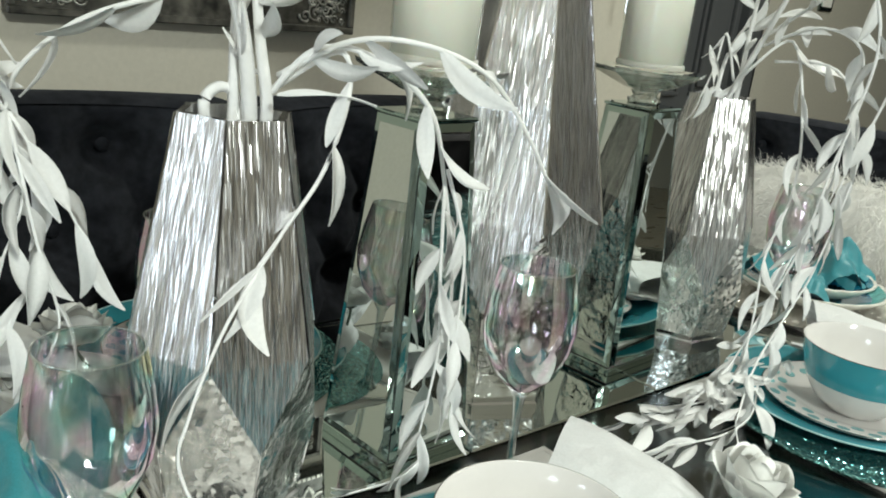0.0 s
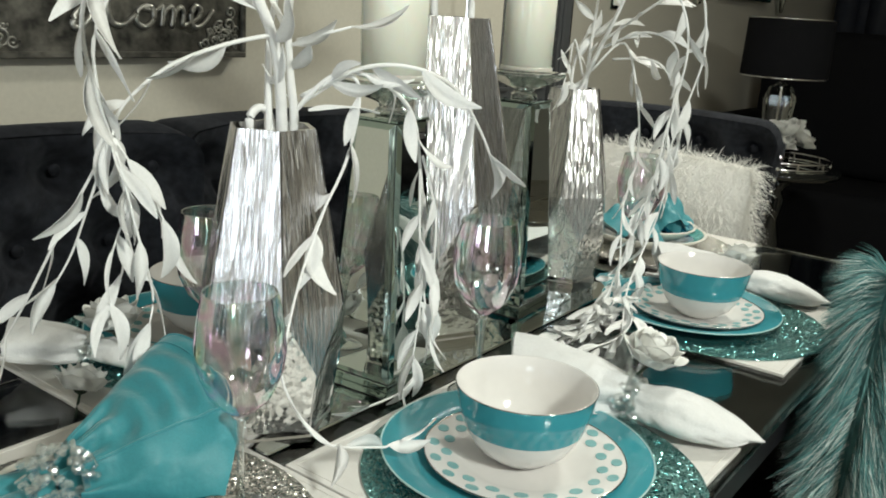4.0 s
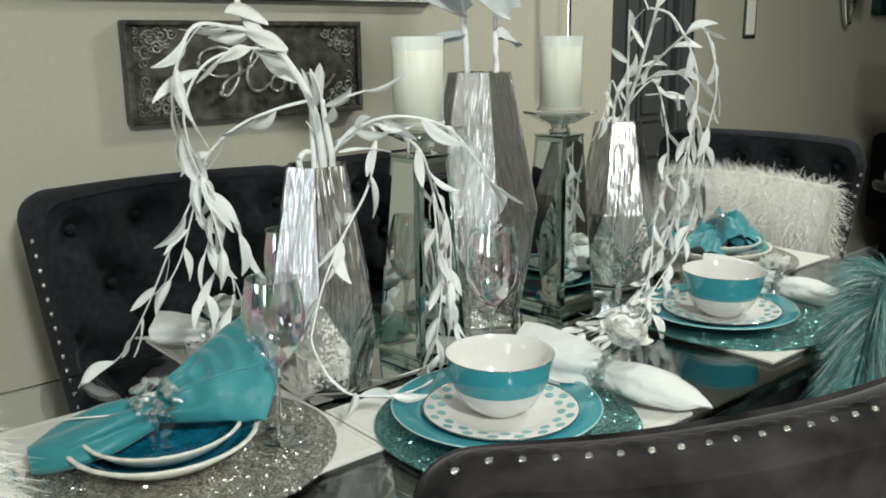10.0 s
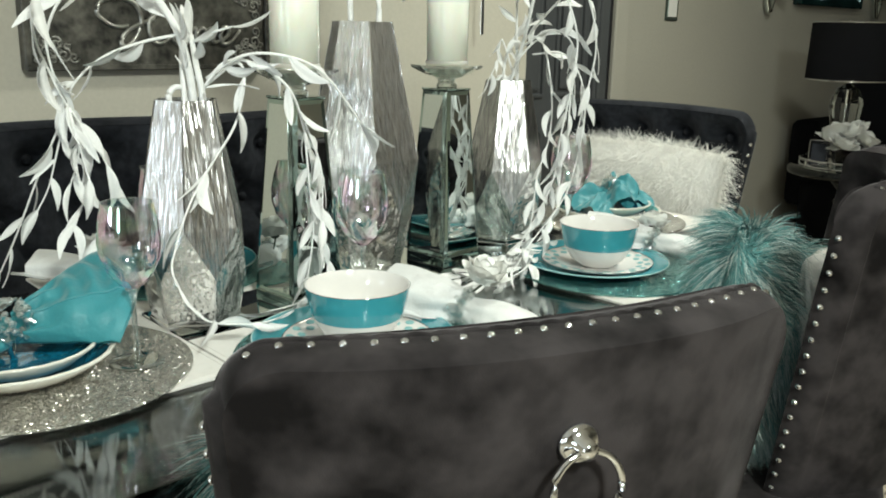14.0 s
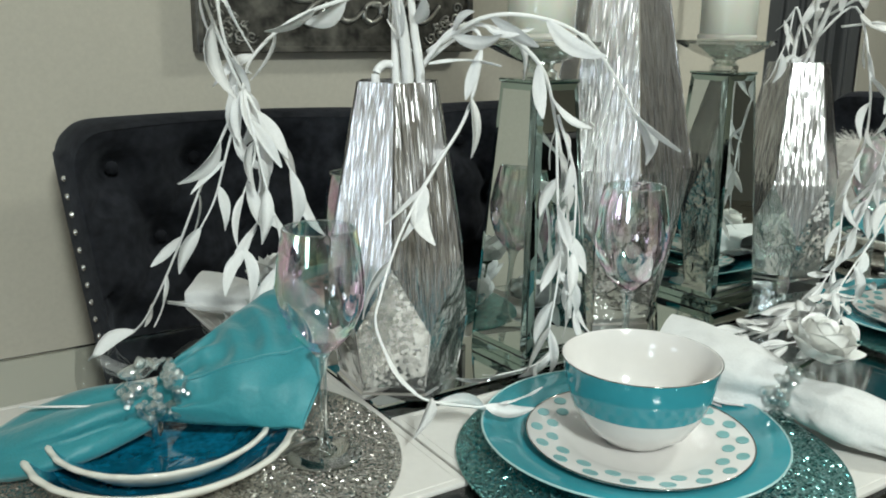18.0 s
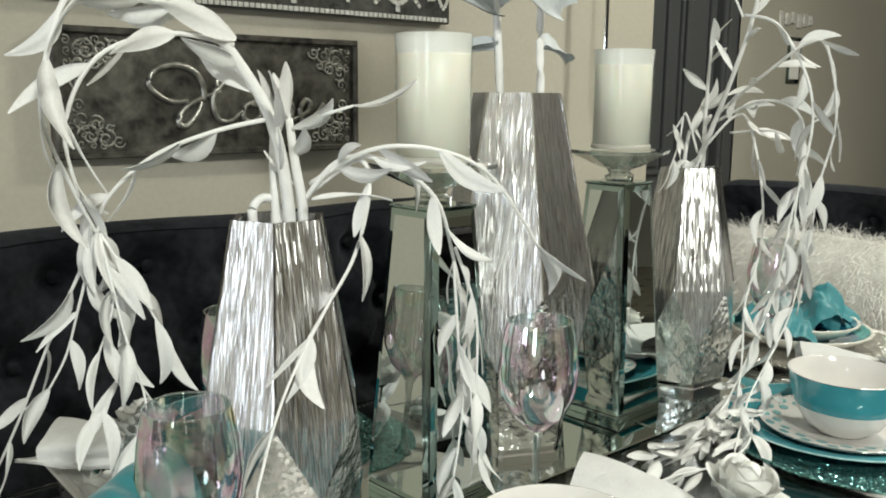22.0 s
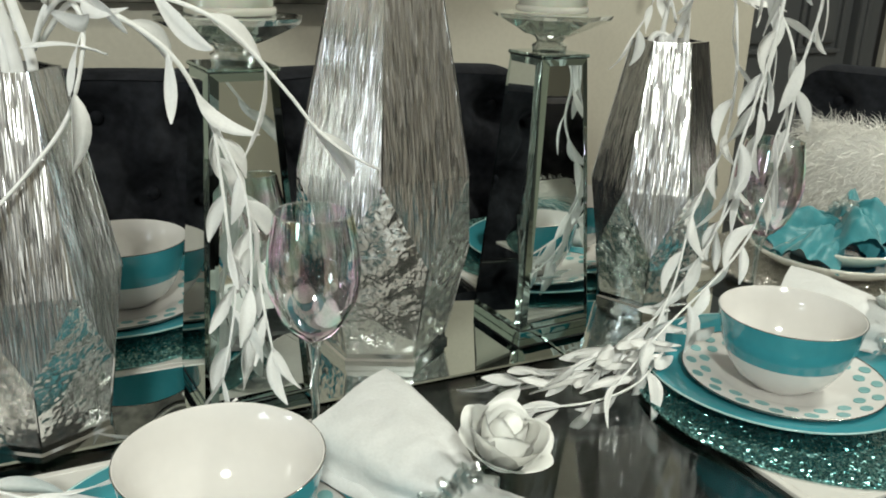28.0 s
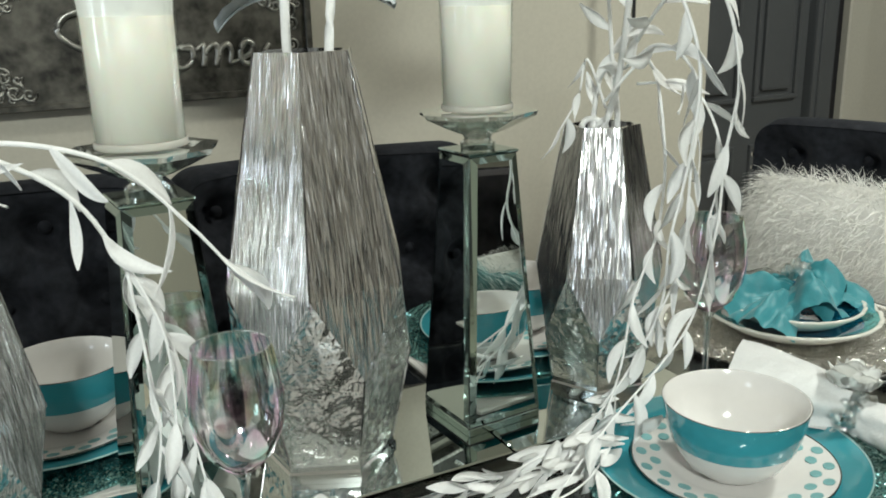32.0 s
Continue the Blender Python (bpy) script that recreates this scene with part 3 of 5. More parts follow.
build_chair(pose(2.195, 1.10, 0.012, 0, 0, 22), "grey velvet dining chair beside a teal fur pillow", VELVET_BACK, VELVET_BACK, 0.16, True)
build_chair(pose(0.5, 1.5, 0, 0, 0, -90), "charcoal velvet chair at the near table end", VELVET, VELVET)

# ---- fur pillows ----


def fur_pillow(m, half, thick, mat, pile, blades, label, seed, tips=0.0, swirl=1.6, stray=0.35):
    rnd = random.Random(seed)
    p = thing("fur_pillow", m, label, "pillow", "fur pillows")

    def puff(a, b, side):
        x, z = 2 * a - 1, 2 * b - 1
        return Vector((half[0] * x * (1 - 0.06 * z * z), side * thick * max(0.0, (1 - abs(x) ** 3.5) * (1 - abs(z) ** 3.5)) ** 0.6, half[1] * z * (1 - 0.06 * x * x)))

    bm = sheet(16, 16, lambda a, b: puff(a, b, 1))
    merge(bm, sheet(16, 16, lambda a, b: puff(1 - a, b, -1)))
    part("cushion", bm, mat, p, smooth=True)
    verts, faces, shade = [], [], []
    for k in range(blades):
        a, b, side = rnd.random(), rnd.random(), rnd.choice((1, 1, 1, -1))
        if rnd.random() < 0.3:
            a, b = rnd.choice(((a, rnd.choice((0.005, 0.995))), (rnd.choice((0.005, 0.995)), b)))
        root = puff(a, b, side)
        out = Vector((0.9 * (2 * a - 1) ** 3, side * 0.9, 0.9 * (2 * b - 1) ** 3)).normalized()
        comb = Vector((noise.noise(root * 9), 0.3 * noise.noise(root * 9 + Vector((5, 0, 0))), noise.noise(root * 9 + Vector((0, 7, 0))) - 0.25))
        way = (out + swirl * comb + Vector((0, 0, -0.35)) + stray * Vector((rnd.uniform(-1, 1), rnd.uniform(-1, 1), rnd.uniform(-1, 1)))).normalized()
        wide = way.cross(Vector((rnd.uniform(-1, 1), rnd.uniform(-1, 1), rnd.uniform(-1, 1)))).normalized() * rnd.uniform(0.0003, 0.0007)
        n, long = len(verts), pile * rnd.uniform(0.6, 1.25) * (1.35 if min(a, b, 1 - a, 1 - b) < 0.01 else 1.0)
        sag = Vector((0, 0, -0.35 * long))
        mid, tip = root + way * long * 0.55 + sag * 0.25, root + way * long + sag
        shade.append(1 if rnd.random() < tips * (0.5 + 1.5 * max(0.0, noise.noise(root * 11 + Vector((2, 9, 4))) + 0.2) + 5.0 * max(0.0, 0.35 - b)) else 0)
        verts += [root - wide, root + wide, mid + wide, mid - wide, tip]
        faces += [(n, n + 1, n + 2, n + 3), (n + 3, n + 2, n + 4)]
    me = bpy.data.meshes.new("fur")
    me.from_pydata(verts, [], faces)
    me.materials.append(mat)
    if tips:
        me.materials.append(FUR_TIP)
        me.polygons.foreach_set("material_index", [s for s in shade for _ in (0, 1)])
    ob = new("fur", me)
    ob.parent = p
    tagged(ob, kind="stuff")
    return p


fur_pillow(pose(2.74, 1.765, 0.70, 0, 0, 93) @ pose(0, 0, 0, 12, 0, 0), (0.25, 0.225), 0.075, FUR_WHITE, 0.042, 15000, "shaggy white fur pillow leaning on a velvet chair", 3, 0.0, 0.3, 0.8)
fur_pillow(pose(2.128, 1.075, 0.67, 0, 0, -4) @ pose(0, 0, 0, -3, 22, 0), (0.145, 0.195), 0.045, FUR_TEAL, 0.065, 40000, "shaggy teal fur pillow standing on a chair", 4, 0.42)
fur_pillow(pose(2.33, 0.97, 0.735, 0, 0, -4) @ pose(0, 0, 0, -12, 0, 0), (0.19, 0.115), 0.05, FUR_WHITE, 0.012, 5000, "plain white pillow behind a teal fur pillow", 5)
fur_pillow(pose(1.205, 1.062, 0.618, 0, 0, -14) @ pose(0, 0, 0, -6, 14, 0), (0.165, 0.15), 0.05, FUR_TEAL, 0.065, 20000, "shaggy teal fur pillow in a pulled-out chair", 6, 0.6)
fur_pillow(pose(0.685, 1.50, 0.70, 0, 0, -90) @ pose(0, 0, 0, -12, 0, 0), (0.24, 0.2), 0.075, FUR_WHITE, 0.065, 16000, "shaggy white fur pillow at the table's end", 7, 0.0, 0.4, 0.7)

# ---- centrepieces ----


def hex_vase(m, height, waist, low, r_top, r_waist, r_low, r_foot, label, odd=0, foil=SILVER_FOIL):
    """A six-sided vase: long scored faces above a zigzag waist, hammered faces below."""
    v = thing("vase", m, label, "vase", "silver vases on the table")

    def ring(r, z, half):
        return [Vector((r * math.cos(math.radians(60 * k + 30 * half)), r * math.sin(math.radians(60 * k + 30 * half)), z)) for k in range(6)]

    t, w, l, f = ring(r_top, height, 0), ring(r_waist, waist, 0), ring(r_low, low, 1), ring(r_foot, 0.014, 1)
    for k in range(6):
        n, p = (k + 1) % 6, (k - 1) % 6
        turn = Matrix.Rotation(math.radians(60 * k + 120), 4, "Z")
        back = turn.inverted()
        part("upper_face", raw([back @ q for q in (t[k], w[k], l[k], w[n], t[n])], [(0, 1, 2, 3, 4)]), foil, v).matrix_basis = turn
        part("lower_face", raw([w[k], l[p], f[p], f[k], l[k]], [(0, 1, 2, 3, 4)]), SILVER_DOTS if (k + odd) % 2 else SILVER_SHEET, v)
    for k in range(6):
        part("edge_bead", tube([t[k], w[k]], 0.0012, 5), CHROME, v)
        part("edge_bead", tube([l[k], f[k]], 0.0012, 5), CHROME, v)
    part("foot", lathe([(0, 0), (r_foot * 1.04, 0), (r_foot * 1.04, 0.006), (r_foot * 1.0, 0.008), (r_foot * 1.0, 0.014), (0, 0.014)], 6), CHROME, v).matrix_basis = pose(0, 0, 0, 0, 0, 30)
    inside, floor_ring = ring(r_top * 0.86, height, 0), ring(r_top * 0.9, height - 0.05, 0)
    bm = raw(t + inside + floor_ring, [(k, (k + 1) % 6, 6 + (k + 1) % 6, 6 + k) for k in range(6)] + [(6 + k, 6 + (k + 1) % 6, 12 + (k + 1) % 6, 12 + k) for k in range(6)] + [(12, 13, 14, 15, 16, 17)])
    part("mouth", bm, CHROME, v)
    return v


H0 = 0.004
hex_vase(pose(1.292, 1.583, ON_RUN, 0, 0, -64), 0.346 - H0, 0.155, 0.08, 0.047, 0.083, 0.079, 0.068, "tall six-sided silver vase with scored mirrored faces")
hex_vase(pose(1.667, 1.640, ON_RUN, 0, 0, -54), 0.466 - H0, 0.220, 0.125, 0.055, 0.106, 0.100, 0.076, "tallest six-sided silver vase with scored mirrored faces", 1)
hex_vase(pose(2.062, 1.646, ON_RUN, 0, 0, -36), 0.355 - H0, 0.165, 0.08, 0.047, 0.083, 0.079, 0.068, "six-sided silver vase with finely scored faces", 0, SILVER_DIMMED)


def pedestal(m, label):
    """A mirrored obelisk: four bevelled mirror plates on a core, with a cap and a foot."""
    p = thing("candle_pedestal", m, label, "candle holder", "mirrored candle pedestals")
    b, t, h = 0.052, 0.032, 0.336
    part("core", raw([(-b, -b, 0.01), (b, -b, 0.01), (b, b, 0.01), (-b, b, 0.01), (-t, -t, h), (t, -t, h), (t, t, h), (-t, t, h)], [(0, 1, 5, 4), (1, 2, 6, 5), (2, 3, 7, 6), (3, 0, 4, 7), (4, 5, 6, 7), (3, 2, 1, 0)]), BLACK_TRIM_AND_DARK, p)
    for k in range(4):
        turn = Matrix.Rotation(math.pi / 2 * k, 4, "Z")
        e, o = 0.008, 0.0035
        outer = [(-b, -b - 0.0006, 0.012), (b, -b - 0.0006, 0.012), (t, -t - 0.0006, h - 0.001), (-t, -t - 0.0006, h - 0.001)]
        inner = [(-b + e, -b - o + 0.0005, 0.012 + e), (b - e, -b - o + 0.0005, 0.012 + e), (t - e, -t - o, h - e), (-t + e, -t - o, h - e)]
        part("mirror_plate", raw([turn @ Vector(q) for q in inner], [(0, 1, 2, 3)]), MIRROR, p)
        part("bevel", raw([turn @ Vector(q) for q in outer + inner], [(0, 1, 5, 4), (1, 2, 6, 5), (2, 3, 7, 6), (3, 0, 4, 7)]), MIRROR_EDGE, p)
    part("foot", box(-b - 0.0008, -b - 0.0008, 0, b + 0.0008, b + 0.0008, 0.010, 0.001), MIRROR_EDGE, p)
    part("cap", box(-t - 0.003, -t - 0.003, h, t + 0.003, t + 0.003, h + 0.004, 0.0015), MIRROR_EDGE, p)
    dish = part("crystal_dish", lathe([(0, 0.004), (0.020, 0.004), (0.021, 0.012), (0.015, 0.016), (0.018, 0.021), (0.030, 0.025), (0.046, 0.033), (0.066, 0.043), (0.068, 0.048), (0.052, 0.0485), (0.044, 0.046), (0.0, 0.045)], 16, lambda q, rr, zz: (rr * (1 + (0.05 * math.cos(8 * q) if rr > 0.04 else 0)), zz)), STEM_GLASS, p, "faceted clear crystal candle dish")
    dish.matrix_basis = pose(0, 0, h)
    return p


P1, P2 = (1.489, 1.588), (1.872, 1.635)
for x, y in (P1, P2):
    pedestal(pose(x, y, ON_RUN, 0, 0, 4), "mirrored obelisk pedestal with a crystal candle dish")
    c = thing("pillar_candle", pose(x, y, ON_RUN + 0.3855), "ivory pillar candle in a misted glass sleeve", "candle", "pillar candles")
    r, h = 0.0405, 0.138
    part("wax", lathe([(0, 0), (r - 0.0015, 0), (r - 0.0008, h - 0.02), (r - 0.004, h - 0.017), (r - 0.009, h - 0.02), (0, h - 0.023)], 48), WAX, c, "solid ivory wax", smooth=True)
    part("sleeve", lathe([(r, 0.007), (r + 0.0018, h)], 48), SLEEVE, c, "clear glass sleeve", smooth=True).visible_shadow = False
    part("misted_rim", lathe([(r - 0.0006, h - 0.022), (r + 0.0008, h - 0.001)], 48), MIST, c, "misted upper glass", smooth=True).visible_shadow = False
    part("collar", lathe([(r - 0.0004, 0.0), (r + 0.0014, 0.001), (r + 0.0014, 0.006), (r - 0.0004, 0.007)], 48), FROSTED, c, "frosted glass collar", smooth=True)
    part("wick", tube([(0, 0, h - 0.024), (0.001, 0, h - 0.012)], 0.0012, 6), BLACK_TRIM_AND_DARK, c)

# ---- white sprays ----


def spline(points, per=6):
    pts = [Vector(p) for p in points]
    out = []
    for k in range(len(pts) - 1):
        a, b, c, d = pts[max(k - 1, 0)], pts[k], pts[k + 1], pts[min(k + 2, len(pts) - 1)]
        for n in range(per):
            t = n / per
            out.append(0.5 * ((2 * b) + (c - a) * t + (2 * a - 5 * b + 4 * c - d) * t * t + (3 * b - 3 * c + d - a) * t ** 3))
    return out + [pts[-1]]


def leaf_mesh(bend, twist):
    """A narrow pointed leaf one unit long along +y, curved and a little thick."""
    bm = bmesh.new()
    tops, unders = [], []
    for k in range(9):
        s = k / 8
        w = 0.15 * (math.sin(math.pi * min(1, s * 0.96 + 0.03)) ** 0.8) * (1 - 0.25 * s) + 0.008
        c = Vector((bend * 0.35 * s * (1 - s) * 2, s, bend * (s * s) * 0.4))
        a = twist * s
        side, up = Vector((math.cos(a), 0, math.sin(a))), Vector((-math.sin(a), 0, math.cos(a)))
        tops.append([bm.verts.new(c + q) for q in (side * w, up * (0.012 + 0.035 * w), -side * w)])
        unders.append([bm.verts.new(c + q - up * 0.006) for q in (side * w * 0.97, -up * 0.01, -side * w * 0.97)])
    for k in range(8):
        for n in range(2):
            bm.faces.new((tops[k][n], tops[k][n + 1], tops[k + 1][n + 1], tops[k + 1][n]))
            bm.faces.new((unders[k][n + 1], unders[k][n], unders[k + 1][n], unders[k + 1][n + 1]))
        for n in (0, 2):
            bm.faces.new((tops[k][n], tops[k + 1][n], unders[k + 1][n], unders[k][n]))
    for e in bm.edges:
        if len(e.link_faces) == 2 and e.calc_face_angle(0) > 0.9:
            e.smooth = False
    me = bpy.data.meshes.new("leaf")
    bm.to_mesh(me), bm.free()
    me.materials.append(LEAF_WHITE)
    me.polygons.foreach_set("use_smooth", [True] * len(me.polygons))
    return me


LEAVES = [leaf_mesh(b, t) for b, t in ((0.5, 0.3), (-0.4, 0.8), (0.9, -0.5), (0.25, 1.2), (-0.8, -0.3))]


def put_leaf(parent, base, way, length, rnd, flat=None):
    way = Vector(way).normalized()
    side = way.cross(flat or Vector((rnd.uniform(-1, 1), rnd.uniform(-1, 1), rnd.uniform(-0.3, 0.3)))).normalized()
    up = side.cross(way)
    ob = new("leaf", rnd.choice(LEAVES))
    ob.parent = parent
    m = Matrix((side, way, up)).transposed().to_4x4()
    ob.matrix_basis = Matrix.Translation(base) @ m @ Matrix.Diagonal((length, length, length, 1))


def spray(name, stems, label, seed):
    """Stems: (points, thick, thin, first leaf along the stem, gap between leaves, leaf length)."""
    rnd = random.Random(seed)
    s = thing(name, pose(0, 0, 0), label, "artificial plant", "white leaf sprays")
    for points, thick, thin, first, gap, long in stems:
        line = spline(points)
        n = len(line)
        part("stem", tube(line, [thick + (thin - thick) * k / (n - 1) for k in range(n)], 6), LEAF_WHITE, s, smooth=True)
        total = sum((b - a).length for a, b in zip(line, line[1:]))
        run, due, turn = 0.0, first * total, rnd.random() * 6
        for a, b in zip(line, line[1:]):
            step = (b - a).length
            while gap and due <= run + step:
                p, way = a.lerp(b, (due - run) / max(step, 1e-6)), (b - a).normalized()
                turn += 2.4
                out = Vector((math.cos(turn), math.sin(turn), 0.0))
                put_leaf(s, p, way * 0.9 + out * 0.55 + Vector((0, 0, -0.35)), long * rnd.uniform(0.95, 1.35), rnd)
                due += gap * rnd.uniform(0.75, 1.3)
            run += step
        if long:
            put_leaf(s, line[-1] - (line[-1] - line[-2]) * 0.3, (line[-1] - line[-2]) + Vector((0, 0, -0.2)) * (line[-1] - line[-2]).length, long * 1.1, rnd)
    return s, rnd


left_stems = [
    ([(1.300, 1.588, 1.03), (1.306, 1.585, 1.10), (1.285, 1.577, 1.195), (1.246, 1.583, 1.262), (1.214, 1.588, 1.292), (1.172, 1.592, 1.300)], 0.0068, 0.004, 0.5, 0.035, 0.06),
    ([(1.31, 1.592, 1.03), (1.318, 1.58, 1.10), (1.307, 1.575, 1.159), (1.299, 1.57, 1.199)], 0.0062, 0.0035, 0.6, 0.03, 0.05),
    ([(1.29, 1.595, 1.03), (1.297, 1.597, 1.10), (1.295, 1.595, 1.16), (1.30, 1.60, 1.20)], 0.0055, 0.003, 0.7, 0.03, 0.045),
    ([(1.28, 1.60, 1.06), (1.275, 1.6, 1.095), (1.275, 1.6, 1.114), (1.288, 1.6, 1.123), (1.302, 1.6, 1.112), (1.298, 1.59, 1.07)], 0.0048, 0.0045, 1, 0, 0),
    ([(1.236, 1.588, 1.284), (1.17, 1.575, 1.299), (1.111, 1.563, 1.301), (1.093, 1.58, 1.259), (1.089, 1.6, 1.202), (1.119, 1.63, 1.138), (1.142, 1.646, 1.095)], 0.003, 0.0016, 0.12, 0.042, 0.055),
    ([(1.25, 1.58, 1.265), (1.19, 1.585, 1.272), (1.135, 1.60, 1.25), (1.112, 1.62, 1.19), (1.13, 1.64, 1.12)], 0.0026, 0.0016, 0.2, 0.042, 0.055),
    ([(1.283, 1.577, 1.199), (1.234, 1.59, 1.188), (1.183, 1.61, 1.166), (1.149, 1.635, 1.128), (1.142, 1.646, 1.095)], 0.0026, 0.0016, 0.25, 0.04, 0.05),
    ([(1.142, 1.646, 1.095), (1.111, 1.69, 1.0), (1.082, 1.75, 0.885), (1.062, 1.82, 0.80), (1.04, 1.87, 0.768)], 0.0016, 0.0012, 0.15, 0.055, 0.05),
    ([(1.142, 1.646, 1.095), (1.131, 1.67, 1.031), (1.121, 1.69, 0.975), (1.105, 1.70, 0.94)], 0.0016, 0.001, 0.2, 0.04, 0.05),
    ([(1.142, 1.646, 1.095), (1.151, 1.64, 1.034), (1.135, 1.64, 0.985)], 0.0016, 0.001, 0.2, 0.035, 0.05),
    ([(1.145, 1.646, 1.095), (1.176, 1.63, 1.032), (1.198, 1.63, 0.985)], 0.0016, 0.001, 0.2, 0.04, 0.05),
    ([(1.144, 1.646, 1.095), (1.157, 1.63, 0.999), (1.172, 1.63, 0.935), (1.16, 1.62, 0.905)], 0.0016, 0.001, 0.15, 0.042, 0.05),
    ([(1.15, 1.66, 1.10), (1.165, 1.66, 1.02), (1.16, 1.665, 0.95), (1.14, 1.66, 0.92)], 0.0016, 0.001, 0.15, 0.042, 0.05),
    ([(1.32, 1.58, 1.12), (1.334, 1.54, 1.16), (1.365, 1.51, 1.161), (1.419, 1.5, 1.123), (1.453, 1.51, 1.056), (1.487, 1.525, 0.966), (1.493, 1.525, 0.893), (1.50, 1.515, 0.835)], 0.003, 0.0013, 0.12, 0.033, 0.05),
    ([(1.324, 1.575, 1.136), (1.347, 1.51, 1.171), (1.396, 1.48, 1.173), (1.453, 1.467, 1.151), (1.501, 1.46, 1.099), (1.53, 1.46, 1.06)], 0.0028, 0.0014, 0.12, 0.05, 0.058),
    ([(1.327, 1.58, 1.127), (1.349, 1.53, 1.161), (1.355, 1.52, 1.133), (1.338, 1.52, 1.073), (1.304, 1.515, 1.03), (1.275, 1.505, 1.003)], 0.0026, 0.0014, 0.35, 0.05, 0.052),
    ([(1.304, 1.515, 1.03), (1.246, 1.49, 0.971), (1.212, 1.475, 0.911), (1.202, 1.465, 0.874), (1.229, 1.44, 0.814), (1.268, 1.4, 0.807), (1.282, 1.395, 0.806)], 0.0015, 0.0012, 0.12, 0.075, 0.048),
    ([(1.453, 1.51, 1.056), (1.46, 1.51, 0.971), (1.463, 1.505, 0.899), (1.447, 1.50, 0.82)], 0.0018, 0.0011, 0.1, 0.03, 0.05),
    ([(1.45, 1.505, 1.07), (1.475, 1.50, 1.0), (1.478, 1.50, 0.93), (1.47, 1.495, 0.86)], 0.0018, 0.0011, 0.1, 0.033, 0.048),
    ([(1.312, 1.57, 1.195), (1.318, 1.53, 1.205), (1.335, 1.515, 1.212)], 0.002, 0.0014, 1, 0, 0.055),
    ([(1.46, 1.50, 0.80), (1.43, 1.50, 0.782), (1.38, 1.51, 0.775)], 0.0014, 0.001, 0.1, 0.03, 0.042),
]
spray_left, rnd = spray("willow_spray", left_stems, "white sprayed willow branches drooping from a silver vase", 11)
put_leaf(spray_left, (1.297, 1.392, 0.806), (0.055, -0.006, 0.004), 0.05, rnd, Vector((0, 0, 1)))
put_leaf(spray_left, (1.24, 1.425, 0.812), (-0.03, -0.02, -0.008), 0.045, rnd, Vector((0, 0, 1)))
put_leaf(spray_left, (1.23, 1.59, 1.305), (-0.115, -0.01, 0.005), 0.085, rnd, Vector((0, -1, 0.3)))
put_leaf(spray_left, (1.25, 1.575, 1.27), (-0.1, -0.01, 0.03), 0.08, rnd, Vector((0, -1, 0.3)))
put_leaf(spray_left, (1.30, 1.565, 1.19), (0.02, -0.03, 0.03), 0.055, rnd, Vector((0, -1, 0.3)))
put_leaf(spray_left, (1.31, 1.55, 1.125), (0.07, -0.06, 0.012), 0.075, rnd, Vector((0, -0.5, 1)))

